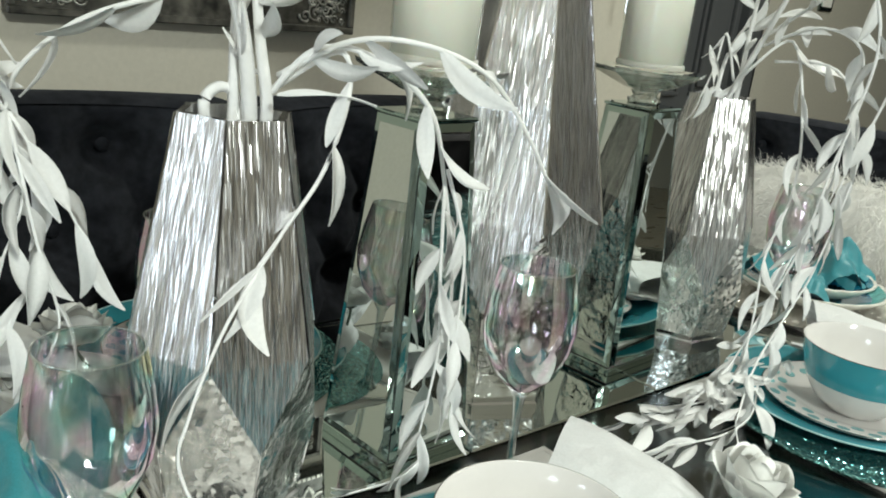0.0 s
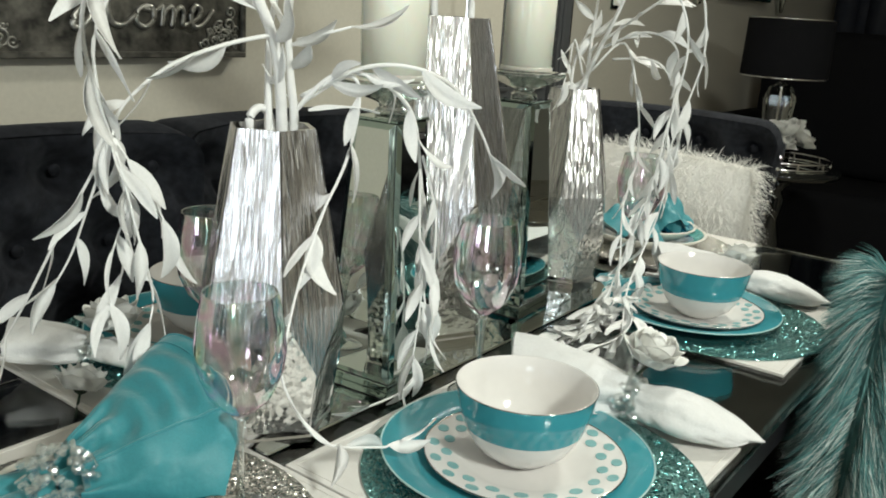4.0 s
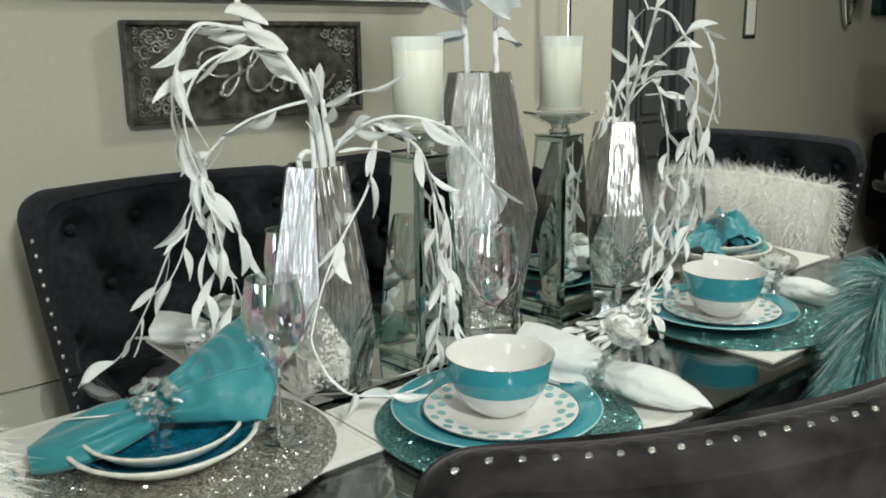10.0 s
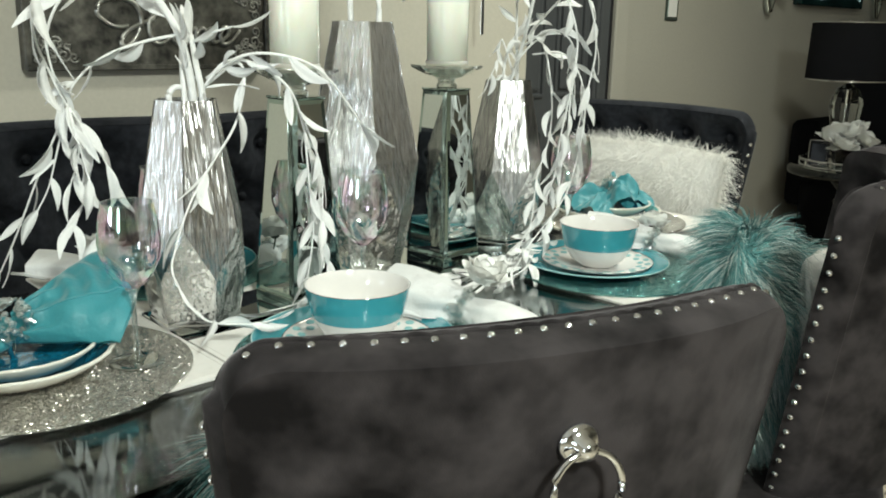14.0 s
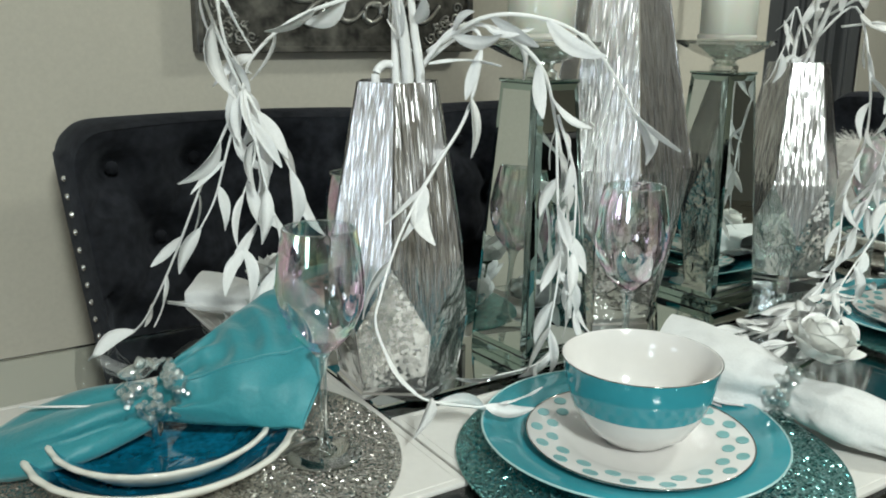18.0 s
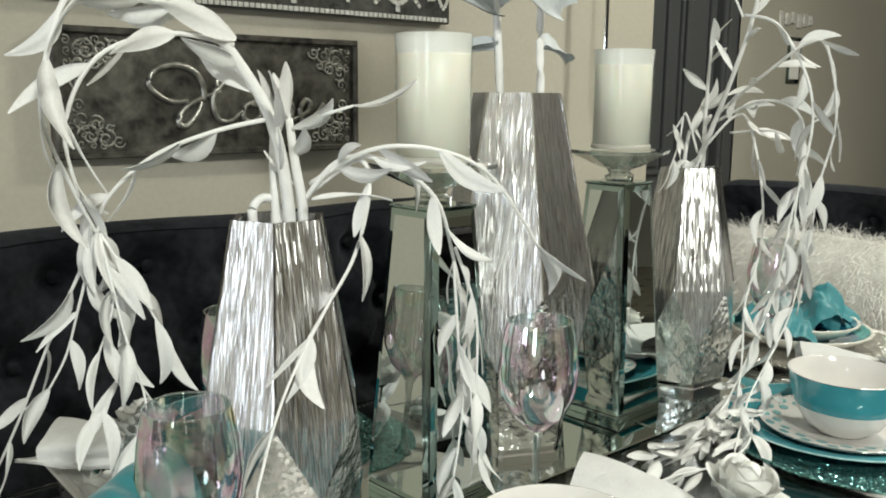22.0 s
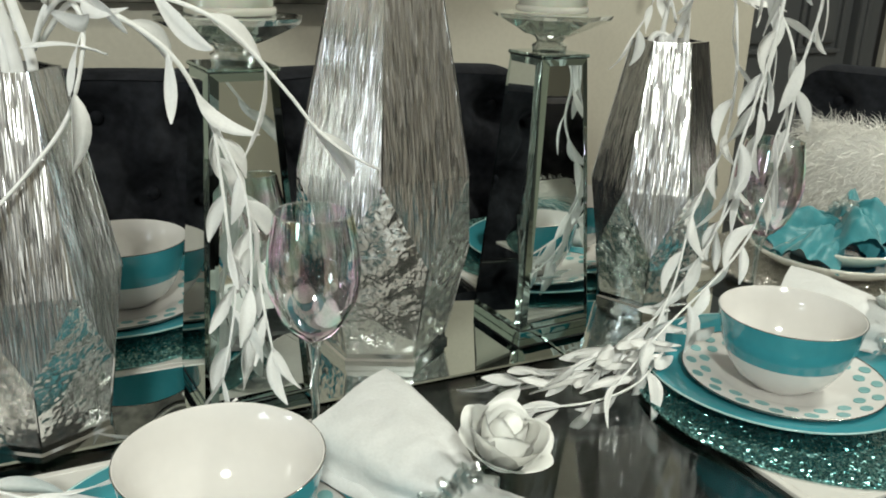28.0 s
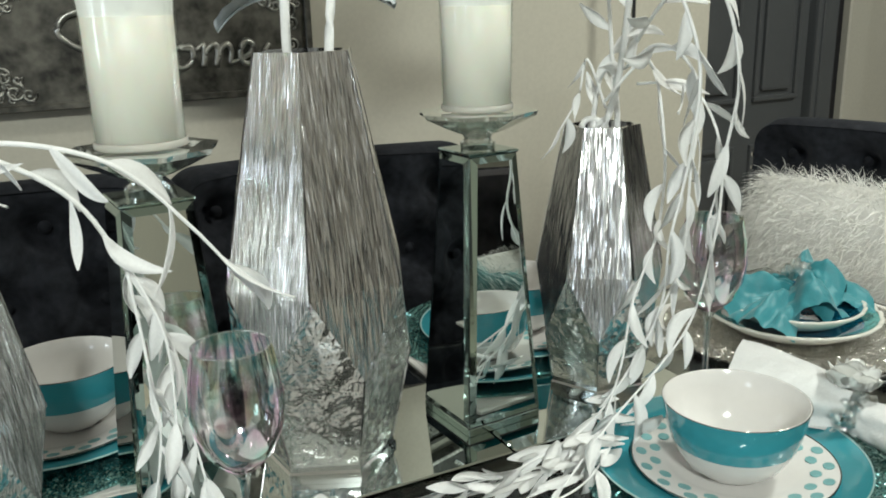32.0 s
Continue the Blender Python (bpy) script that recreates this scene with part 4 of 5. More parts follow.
right_stems = [
    ([(2.06, 1.645, 1.04), (2.056, 1.635, 1.104), (2.057, 1.61, 1.171), (2.028, 1.56, 1.255), (2.008, 1.519, 1.348), (1.995, 1.5, 1.45)], 0.0055, 0.0025, 0.45, 0.04, 0.045),
    ([(2.07, 1.645, 1.04), (2.078, 1.635, 1.113), (2.055, 1.62, 1.199), (2.029, 1.6, 1.296)], 0.0048, 0.002, 0.4, 0.032, 0.045),
    ([(2.05, 1.65, 1.04), (2.05, 1.65, 1.11), (2.06, 1.65, 1.17), (2.075, 1.64, 1.21)], 0.0045, 0.002, 0.4, 0.03, 0.04),
    ([(2.033, 1.65, 1.07), (2.031, 1.65, 1.106), (2.042, 1.65, 1.122), (2.065, 1.65, 1.113), (2.072, 1.65, 1.07)], 0.0042, 0.004, 1, 0, 0),
    ([(2.0, 1.53, 1.335), (1.997, 1.48, 1.32), (2.004, 1.44, 1.259), (2.018, 1.43, 1.197), (2.022, 1.44, 1.12), (2.02, 1.45, 1.065), (2.007, 1.451, 1.01), (2.016, 1.47, 0.93), (1.985, 1.48, 0.86), (1.915, 1.47, 0.805), (1.81, 1.45, 0.79)], 0.0024, 0.0012, 0.06, 0.036, 0.045),
    ([(2.063, 1.6, 1.201), (2.022, 1.5, 1.26), (2.011, 1.43, 1.299), (2.042, 1.42, 1.259), (2.063, 1.42, 1.183), (2.07, 1.44, 1.102), (2.075, 1.45, 1.02), (2.059, 1.46, 0.92), (2.02, 1.46, 0.87), (1.924, 1.44, 0.82), (1.83, 1.40, 0.785)], 0.0024, 0.0012, 0.1, 0.036, 0.045),
    ([(2.058, 1.6, 1.187), (2.037, 1.52, 1.218), (2.026, 1.46, 1.206), (2.04, 1.45, 1.161), (2.031, 1.45, 1.084), (2.038, 1.46, 1.0), (2.037, 1.48, 0.94), (2.00, 1.48, 0.88)], 0.0022, 0.0012, 0.1, 0.036, 0.045),
    ([(2.03, 1.6, 1.15), (2.062, 1.56, 1.198), (2.056, 1.52, 1.099), (2.033, 1.5, 1.011), (2.001, 1.5, 0.932), (1.969, 1.48, 0.861), (1.93, 1.46, 0.81)], 0.0022, 0.0012, 0.1, 0.034, 0.045),
    ([(2.062, 1.58, 1.17), (2.075, 1.50, 1.17), (2.085, 1.46, 1.10), (2.07, 1.46, 1.02)], 0.002, 0.0012, 0.15, 0.036, 0.045),
    ([(1.995, 1.53, 1.332), (1.986, 1.55, 1.371), (1.961, 1.57, 1.368)], 0.0018, 0.0012, 1, 0, 0.03),
    ([(1.997, 1.51, 1.421), (1.984, 1.52, 1.441), (1.973, 1.53, 1.428)], 0.002, 0.0014, 1, 0, 0.032),
    ([(2.0, 1.505, 1.41), (2.01, 1.50, 1.425), (2.03, 1.50, 1.43)], 0.002, 0.0014, 1, 0, 0.05),
    ([(2.055, 1.63, 1.137), (2.032, 1.64, 1.198), (2.02, 1.64, 1.154), (1.985, 1.63, 1.115)], 0.002, 0.0012, 0.2, 0.035, 0.04),
    ([(1.93, 1.46, 0.80), (1.87, 1.45, 0.785), (1.80, 1.47, 0.775), (1.74, 1.48, 0.772)], 0.0014, 0.001, 0.05, 0.03, 0.045),
    ([(1.92, 1.43, 0.80), (1.86, 1.40, 0.785), (1.80, 1.40, 0.775), (1.73, 1.42, 0.772)], 0.0014, 0.001, 0.05, 0.032, 0.045),
]
spray_right, rnd = spray("willow_spray", right_stems, "white sprayed willow branches trailing over a place setting", 12)

for k in range(34):
    s = k / 33
    base = Vector((1.99 - 0.24 * s + rnd.uniform(-0.02, 0.02), 1.462 - 0.03 * s + rnd.uniform(-0.035, 0.035), TOP + 0.012 + 0.05 * (1 - s) * rnd.random()))
    put_leaf(spray_right, base, (-0.9, rnd.uniform(-0.7, 0.5), rnd.uniform(-0.12, 0.1)), 0.045 * rnd.uniform(0.9, 1.4), rnd, Vector((0, rnd.uniform(-0.4, 0.4), 1)))

# ---- large pale leaves in the tallest vase ----


def big_leaf(parent, base, tip, width, normal, curl, droop=0.0):
    """A broad leaf with a midrib, waved edges and real thickness."""
    base, tip = Vector(base), Vector(tip)
    way = tip - base
    long = way.length
    way.normalize()
    side = way.cross(Vector(normal)).normalized()
    up = side.cross(way)

    def at(a, b, lift):
        w = width * (math.sin(math.pi * min(1, a * 0.93 + 0.06)) ** 0.7) * (1 - 0.1 * a)
        s = 2 * b - 1
        wave = 0.05 * width * math.sin(9 * a + 3 * s) * abs(s) + 0.03 * width * math.sin(26 * a - 4 * abs(s)) * abs(s) ** 0.5
        return base + way * long * (a - 0.03 * s * s) + side * w * s + up * (curl * width * s * s + 0.25 * long * a * (1 - a) - droop * long * a * a + wave - 0.0025 * math.exp(-(s / 0.05) ** 2) + lift)

    bm = sheet(22, 14, lambda a, b: at(a, b, 0.0009))
    merge(bm, sheet(22, 14, lambda a, b: at(a, 1 - b, -0.0009)))
    bmesh.ops.remove_doubles(bm, verts=bm.verts, dist=0.0001)
    leaf = part("leaf", bm, BIG_LEAF, parent, smooth=True)
    rib = [at(k / 10, 0.5, -0.002) for k in range(11)]
    part("midrib", tube(rib, [0.0022 - 0.0015 * k / 10 for k in range(11)], 6), BIG_LEAF, parent, smooth=True)
    return leaf


stalk = thing("leaf_branch", pose(0, 0, 0), "tall branches with broad pale grey leaves in a vase", "artificial plant")
for pts in ([(1.652, 1.650, 1.12), (1.656, 1.659, 1.229), (1.662, 1.674, 1.323), (1.655, 1.676, 1.375), (1.665, 1.67, 1.45)], [(1.682, 1.612, 1.12), (1.689, 1.620, 1.230), (1.708, 1.641, 1.320), (1.722, 1.645, 1.413), (1.726, 1.645, 1.50)]):
    part("stem", tube(spline(pts), 0.0052, 8), LEAF_WHITE, stalk, smooth=True)
big_leaf(stalk, (1.662, 1.672, 1.326), (1.477, 1.760, 1.43), 0.043, (0.1, -0.93, 0.35), 0.3)
big_leaf(stalk, (1.704, 1.60, 1.328), (1.545, 1.63, 1.485), 0.05, (-0.3, -0.9, 0.25), 0.15)
big_leaf(stalk, (1.720, 1.635, 1.39), (1.884, 1.567, 1.450), 0.028, (0.5, -0.3, 0.8), 0.5)
big_leaf(stalk, (1.720, 1.64, 1.407), (1.872, 1.56, 1.49), 0.045, (-0.2, -0.6, 0.75), 0.3)
big_leaf(stalk, (1.655, 1.674, 1.375), (1.505, 1.70, 1.57), 0.055, (-0.3, -0.9, 0.3), 0.2)
big_leaf(stalk, (1.665, 1.67, 1.44), (1.65, 1.66, 1.64), 0.055, (-0.4, -0.9, 0.1), 0.2)
big_leaf(stalk, (1.725, 1.645, 1.455), (1.77, 1.68, 1.66), 0.05, (0.2, -0.95, 0.1), 0.2)
big_leaf(stalk, (1.704, 1.635, 1.285), (1.788, 1.657, 1.275), 0.024, (0.0, -0.6, 0.8), 0.2, 0.1)
big_leaf(stalk, (1.660, 1.668, 1.285), (1.60, 1.76, 1.262), 0.018, (0.0, -0.6, 0.8), 0.4, 0.15)

# ---- place settings ----


def mat_slab(x0, y0, x1, y1):
    m = thing("table_mat", pose((x0 + x1) / 2, (y0 + y1) / 2, TOP), "white embossed square table mat", "placemat", "white table mats")
    w, d = (x1 - x0) / 2, (y1 - y0) / 2
    part("slab", box(-w, -d, 0, w, d, 0.005, 0.002, 2), MAT_WHITE, m)
    part("border", tube([(-w + 0.008, -d + 0.008, 0.005), (w - 0.008, -d + 0.008, 0.005), (w - 0.008, d - 0.008, 0.005), (-w + 0.008, d - 0.008, 0.005), (-w + 0.008, -d + 0.008, 0.005)], 0.0006, 4), MAT_WHITE, m)


def round_mat(x, y, mat, label, r=0.19):
    m = thing("round_placemat", pose(x, y, TOP + 0.005), label, "placemat", "round glitter placemats")
    part("disc", lathe([(0, 0), (r, 0), (r + 0.001, 0.002), (r, 0.004), (0, 0.004)], 96), mat, m)
    part("edge", tube([((r + 0.0005) * math.cos(q), (r + 0.0005) * math.sin(q), 0.002) for q in [2 * math.pi * k / 96 for k in range(97)]], 0.0016, 6), mat, m)


def dotted_plate(x, y, z):
    p = thing("salad_plate", pose(x, y, z), "white salad plate with pale teal dots on the rim", "plate", "dotted salad plates")
    prof = [(0, 0.0), (0.062, 0.0), (0.07, 0.003), (0.107, 0.0105), (0.108, 0.0118), (0.1065, 0.0125), (0.07, 0.0062), (0.062, 0.0035), (0, 0.003)]
    part("body", lathe(prof, 72), WHITE_CHINA, p, smooth=True)
    part("platinum_rim", tube([(0.1078 * math.cos(a), 0.1078 * math.sin(a), 0.0123) for a in [2 * math.pi * k / 72 for k in range(73)]], 0.0008, 5), PLATINUM, p, "thin platinum rim line", smooth=True)
    dot = lathe([(0, 0.0006), (0.0073, 0.0006), (0.0074, 0)], 14)
    me = bpy.data.meshes.new("dot")
    dot.to_mesh(me), dot.free()
    me.materials.append(DOT_TEAL)
    for k in range(36):
        r, a = (0.0975, 0.0835)[k % 2], 2 * math.pi * k / 36
        ob = new("dot", me)
        ob.parent = p
        z_on = 0.0062 + (r - 0.07) * (0.0063 / 0.0365)
        ob.matrix_basis = pose(r * math.cos(a), r * math.sin(a), z_on + 0.0002) @ Matrix.Rotation(a, 4, "Z") @ Matrix.Rotation(-0.17, 4, "Y") @ Matrix.Scale(0.82, 4, (1, 0, 0))


def china_bowl(x, y, z):
    b = thing("bowl", pose(x, y, z), "white china bowl with a wide teal band", "bowl", "china bowls")
    part("body", lathe([(0, 0.002), (0.026, 0.002), (0.028, 0), (0.033, 0.0), (0.035, 0.003), (0.050, 0.013), (0.0595, 0.028), (0.0645, 0.0385)], 72), WHITE_CHINA, b, smooth=True)
    part("band", lathe([(0.0645, 0.0385), (0.0685, 0.050), (0.0722, 0.066), (0.0752, 0.083)], 72), TEAL_CHINA, b, "glossy teal band", smooth=True)
    part("inside", lathe([(0.0752, 0.083), (0.0745, 0.084), (0.0735, 0.083), (0.0705, 0.066), (0.063, 0.040), (0.048, 0.017), (0.03, 0.007), (0, 0.005)], 72), WHITE_CHINA, b, smooth=True)
    part("rim_line", tube([(0.0752 * math.cos(a), 0.0752 * math.sin(a), 0.0832) for a in [2 * math.pi * k / 72 for k in range(73)]], 0.0006, 5), PLATINUM, b, "thin platinum rim line", smooth=True)


def dinner_plate(x, y, z):
    p = thing("dinner_plate", pose(x, y, z), "teal glazed dinner plate with a pale rim", "plate", "teal dinner plates")
    part("body", lathe([(0, 0), (0.095, 0), (0.1, 0.002), (0.145, 0.015), (0.1465, 0.017), (0.145, 0.0178), (0.103, 0.0075), (0.092, 0.004), (0, 0.0035)], 80), TEAL_CHINA, p, smooth=True)
    part("rim", tube([(0.1465 * math.cos(a), 0.1465 * math.sin(a), 0.0172) for a in [2 * math.pi * k / 80 for k in range(81)]], 0.0011, 6), TEAL_RIM, p, "pale worn rim", smooth=True)


def bowl_setting(x, y, bx, by, mx, my):
    round_mat(mx, my, GLITTER_TEAL, "round teal glitter placemat", 0.182)
    dinner_plate(x, y, TOP + 0.009)
    dotted_plate(x - 0.003, y - 0.012, TOP + 0.0135)
    china_bowl(bx, by, TOP + 0.018)


def wine_glass(x, y, z, scale, label="clear iridescent wine glass on a thin stem"):
    g = thing("wine_glass", pose(x, y, z), label, "glass", "wine glasses")
    s = scale
    cup = part("bowl", lathe([(0.008, 0.0985), (0.015, 0.103), (0.027, 0.116), (0.036, 0.138), (0.0385, 0.158), (0.036, 0.182), (0.0312, 0.2065)], 48), IRIS_GLASS, g, smooth=True)
    cup.scale, cup.visible_shadow = (s, s, s), False
    part("lip", tube([(0.0306 * math.cos(q), 0.0306 * math.sin(q), 0.207) for q in [2 * math.pi * k / 48 for k in range(49)]], 0.0008, 6), STEM_GLASS, g, smooth=True).scale = (s, s, s)
    part("stem", lathe([(0, 0.003), (0.012, 0.0035), (0.0045, 0.012), (0.0034, 0.03), (0.0034, 0.075), (0.0055, 0.092), (0.01, 0.0995), (0, 0.0985)], 20), STEM_GLASS, g, smooth=True).scale = (s, s, s)
    part("foot", lathe([(0, 0), (0.034, 0), (0.0345, 0.001), (0.03, 0.002), (0.012, 0.0036), (0, 0.003)], 40), STEM_GLASS, g, smooth=True).scale = (s, s, s)


def petal_mesh(wide, tall, cup, flare):
    bm = sheet(8, 8, lambda a, b: Vector((
        (wide * (2 * a - 1)) * (0.35 + 0.65 * math.sin(math.pi * min(1, 0.15 + 0.62 * b))),
        -cup * (1 - (2 * a - 1) ** 2) * math.sin(math.pi * (0.2 + 0.5 * b)) - flare * b ** 3,
        tall * b - 0.30 * tall * abs(2 * a - 1) ** 1.6 * b)))
    bmesh.ops.solidify(bm, geom=bm.faces[:], thickness=0.0006)
    me = bpy.data.meshes.new("petal")
    bm.to_mesh(me), bm.free()
    me.materials.append(PETAL)
    me.polygons.foreach_set("use_smooth", [True] * len(me.polygons))
    return me


PETALS = [petal_mesh(0.009, 0.025, 0.005, -0.003), petal_mesh(0.013, 0.027, 0.007, -0.001), petal_mesh(0.017, 0.027, 0.009, 0.003), petal_mesh(0.021, 0.026, 0.010, 0.007), petal_mesh(0.023, 0.024, 0.010, 0.012)]


def rose(m, scale, label="ivory silk rose tied to a napkin ring"):
    r = thing("silk_rose", m @ Matrix.Scale(scale, 4), label, "artificial flower", "silk roses")
    for ring, (count, radius, lean) in enumerate(((3, 0.003, -8), (3, 0.0055, -3), (4, 0.008, 1), (5, 0.0105, 6), (6, 0.0125, 15))):
        for k in range(count):
            ob = new("petal", PETALS[ring])
            ob.parent = r
            ob.matrix_basis = Matrix.Rotation(2 * math.pi * (k + 0.37 * ring) / count, 4, "Z") @ pose(0, -radius, -0.0012 * ring, lean, 0, 0) @ Matrix.Scale((1, 1, 1, 0.96, 0.86)[ring], 4)
    part("bud", lathe([(0, 0), (0.007, 0.003), (0.0085, 0.014), (0.006, 0.023), (0.003, 0.0265), (0, 0.026)], 14, lambda q, rr, zz: (rr * (1 + 0.12 * math.sin(3 * q + 160 * zz)), zz)), PETAL, r, smooth=True)
    part("calyx", lathe([(0, -0.012), (0.006, -0.009), (0.013, 0.0), (0.009, 0.004), (0, 0.003)], 10), STEM_GREEN, r, "dark green calyx")
    part("stem", tube(spline([(0, 0, -0.011), (-0.008, 0.007, -0.027), (-0.019, 0.015, -0.040)]), 0.0016, 6), STEM_GREEN, r, "dark wired stem")


def faceted(r):
    bm = bmesh.new()
    bmesh.ops.create_icosphere(bm, subdivisions=2, radius=r)
    return bm


def shared(name, bm, mat):
    me = bpy.data.meshes.new(name)
    bm.to_mesh(me), bm.free()
    me.materials.append(mat)
    return me


BEAD = shared("crystal_bead", faceted(0.006), BEAD_CRYSTAL)
PRISM = shared("crystal_prism", box(-0.0045, -0.012, -0.003, 0.0045, 0.012, 0.003, 0.0015), BEAD_CRYSTAL)


def white_napkin(m, label="white napkin gathered in a crystal napkin ring"):
    """Two puffed lobes along local y either side of the ring at the origin."""
    n = thing("napkin", m, label, "napkin", "white napkins")

    def plump(a, b):
        ang = 2 * math.pi * b
        w = 0.043 * (0.36 + 0.64 * math.sin(math.pi * min(1.0, 0.08 + 0.84 * a))) * (1 - 0.72 * a ** 14)
        h = 0.026 * (0.5 + 0.5 * math.sin(math.pi * min(1, 0.12 + 0.72 * a))) * (1 - 0.94 * a ** 4)
        fold = 1 + 0.16 * abs(math.sin(3 * ang + 1.3)) * (1 - a) ** 3 + 0.13 * noise.noise(Vector((3 * a, 1.6 * math.cos(ang), 1.6 * math.sin(ang)))) + 0.07 * noise.noise(Vector((9 * a, 4 * math.cos(ang), 4 * math.sin(ang))))
        return Vector((w * fold * math.cos(ang), -0.004 - 0.15 * a - 0.010 * a * a * math.cos(ang), h * fold * max(-0.55, math.sin(ang)) + 0.0025 - 0.006 * a * a))

    def folded(a, b):
        """The open end: a flat-topped fold that widens from the ring, creased along its near edge."""
        ang = 2 * math.pi * b
        c, s = math.cos(ang), math.sin(ang)
        w, h = 0.018 + 0.042 * a ** 0.7, 0.020 + 0.010 * math.sin(math.pi * min(1, 0.2 + 0.8 * a))
        gather = 1 + 0.13 * math.sin(6 * ang + 4.1) * (1 - a) ** 1.5 + 0.08 * noise.noise(Vector((4 * a, 2 * c, 2 * s)))
        flat = (abs(c) ** 4 + abs(s) ** 4) ** -0.25
        lean = 0.35 * h * c
        return Vector((w * c * flat * gather, 0.004 + 0.145 * a + 0.016 * a * c, h * max(-0.55, s) * flat * gather + lean * a + 0.0025))

    def under(a, b):
        s = 2 * b - 1
        return Vector((-0.012 + (0.016 + 0.050 * a ** 0.8) * s, 0.006 + 0.138 * a - 0.02 * a * s, -0.011 + 0.006 * math.sin(3 * s + 5 * a) * a + 0.004 * noise.noise(Vector((6 * a, 3 * s, 2)))))

    for name, across, at in (("pointed_end", 56, plump), ("gathered_end", 64, folded)):
        bm = sheet(40, across, at)
        bmesh.ops.remove_doubles(bm, verts=bm.verts, dist=0.0002)
        part(name, bm, WHITE_CLOTH, n, smooth=True)
    bm = sheet(24, 24, under)
    merge(bm, sheet(24, 24, lambda a, b: under(a, 1 - b) - Vector((0, 0, 0.004))))
    part("lower_fold", bm, WHITE_CLOTH, n, smooth=True)
    ring = part("ring", tube([(0.015 * math.cos(a), 0, 0.002 + 0.017 * math.sin(a)) for a in [2 * math.pi * k / 24 for k in range(25)]], 0.002, 6), CHROME, n, "silver napkin ring", smooth=True)
    for k in range(30):
        a = -0.5 + 4.1 * (k // 3) / 9
        ob = new("crystal", PRISM if k % 2 else BEAD)
        ob.parent = ring
        ob.matrix_basis = pose(0.0235 * math.cos(a), 0.0075 * (k % 3 - 1), 0.002 + 0.0235 * math.sin(a), 40 * k, math.degrees(-a) + 90, 25 * k) @ Matrix.Scale(1.15, 4)


for slab in ((1.233, 1.143, 1.62, 1.495), (1.885, 1.172, 2.27, 1.515), (0.846, 1.345, 1.230, 1.73), (1.16, 1.66, 1.545, 1.972), (1.86, 1.70, 2.24, 1.972), (2.262, 1.45, 2.64, 1.82)):
    mat_slab(*slab)
bowl_setting(1.404, 1.318, 1.405, 1.313, 1.404, 1.296)
bowl_setting(2.033, 1.373, 2.02, 1.354, 2.045, 1.34)
bowl_setting(1.395, 1.858, 1.405, 1.845, 1.38, 1.855)
bowl_setting(2.05, 1.84, 2.06, 1.835, 2.05, 1.86)
white_napkin(pose(1.583, 1.275, TOP + 0.034, 6, 0, 17))
white_napkin(pose(2.205, 1.35, TOP + 0.034, 6, 0, 20))
white_napkin(pose(1.227, 1.848, TOP + 0.032, 6, 0, 42) @ Matrix.Scale(0.68, 4))
rose(pose(1.612, 1.262, TOP + 0.086, 14, 8, 0), 1.2)
rose(pose(2.215, 1.36, TOP + 0.07, 10, 20, 60), 1.1)
rose(pose(1.24, 1.815, TOP + 0.075, 12, -8, 200), 1.25)
rose(pose(1.175, 1.78, TOP + 0.022, 25, 10, 100), 1.0)
wine_glass(1.522, 1.452, TOP + 0.005, 1.1)
wine_glass(1.137, 1.452, TOP + 0.009, 1.06)
wine_glass(2.165, 1.545, TOP, 1.15)
wine_glass(1.302, 1.700, TOP + 0.005, 1.08)

# ---- the two end settings with teal napkins ----


AQUA_GLAZE = material("embossed_aqua_glaze", (0.16, 0.48, 0.46), 0.12, vary=0.35, big=40, fine=120, bump=0.8, grain=55, deep=0.006)


def scalloped_plate(x, y, z, r, inner, label, seed):
    p = thing("scalloped_plate", pose(x, y, z), label, "plate", "scalloped plates")
    wave = lambda a, rr, zz: (rr * (1 + 0.010 * math.cos(26 * a) * (rr / r) ** 6), zz + 0.0008 * math.cos(26 * a) * (rr / r) ** 6)
    part("rim", lathe([(0, 0), (r * 0.6, 0), (r * 0.75, 0.006), (r, 0.026), (r * 1.004, 0.029), (r * 0.985, 0.030), (r * 0.95, 0.0285)], 104, wave), CREAM_CHINA, p, "white crackled scalloped edge", smooth=True)
    part("glaze_rim", lathe([(r * 0.95, 0.0285), (r * 0.86, 0.0205), (r * 0.8, 0.0155)], 104), AQUA_GLAZE if r > 0.12 else inner, p, smooth=True)
    part("glaze", lathe([(r * 0.8, 0.0155), (r * 0.75, 0.0125), (r * 0.6, 0.006), (0, 0.005)], 104), inner, p, smooth=True)


POINT = math.radians(11)


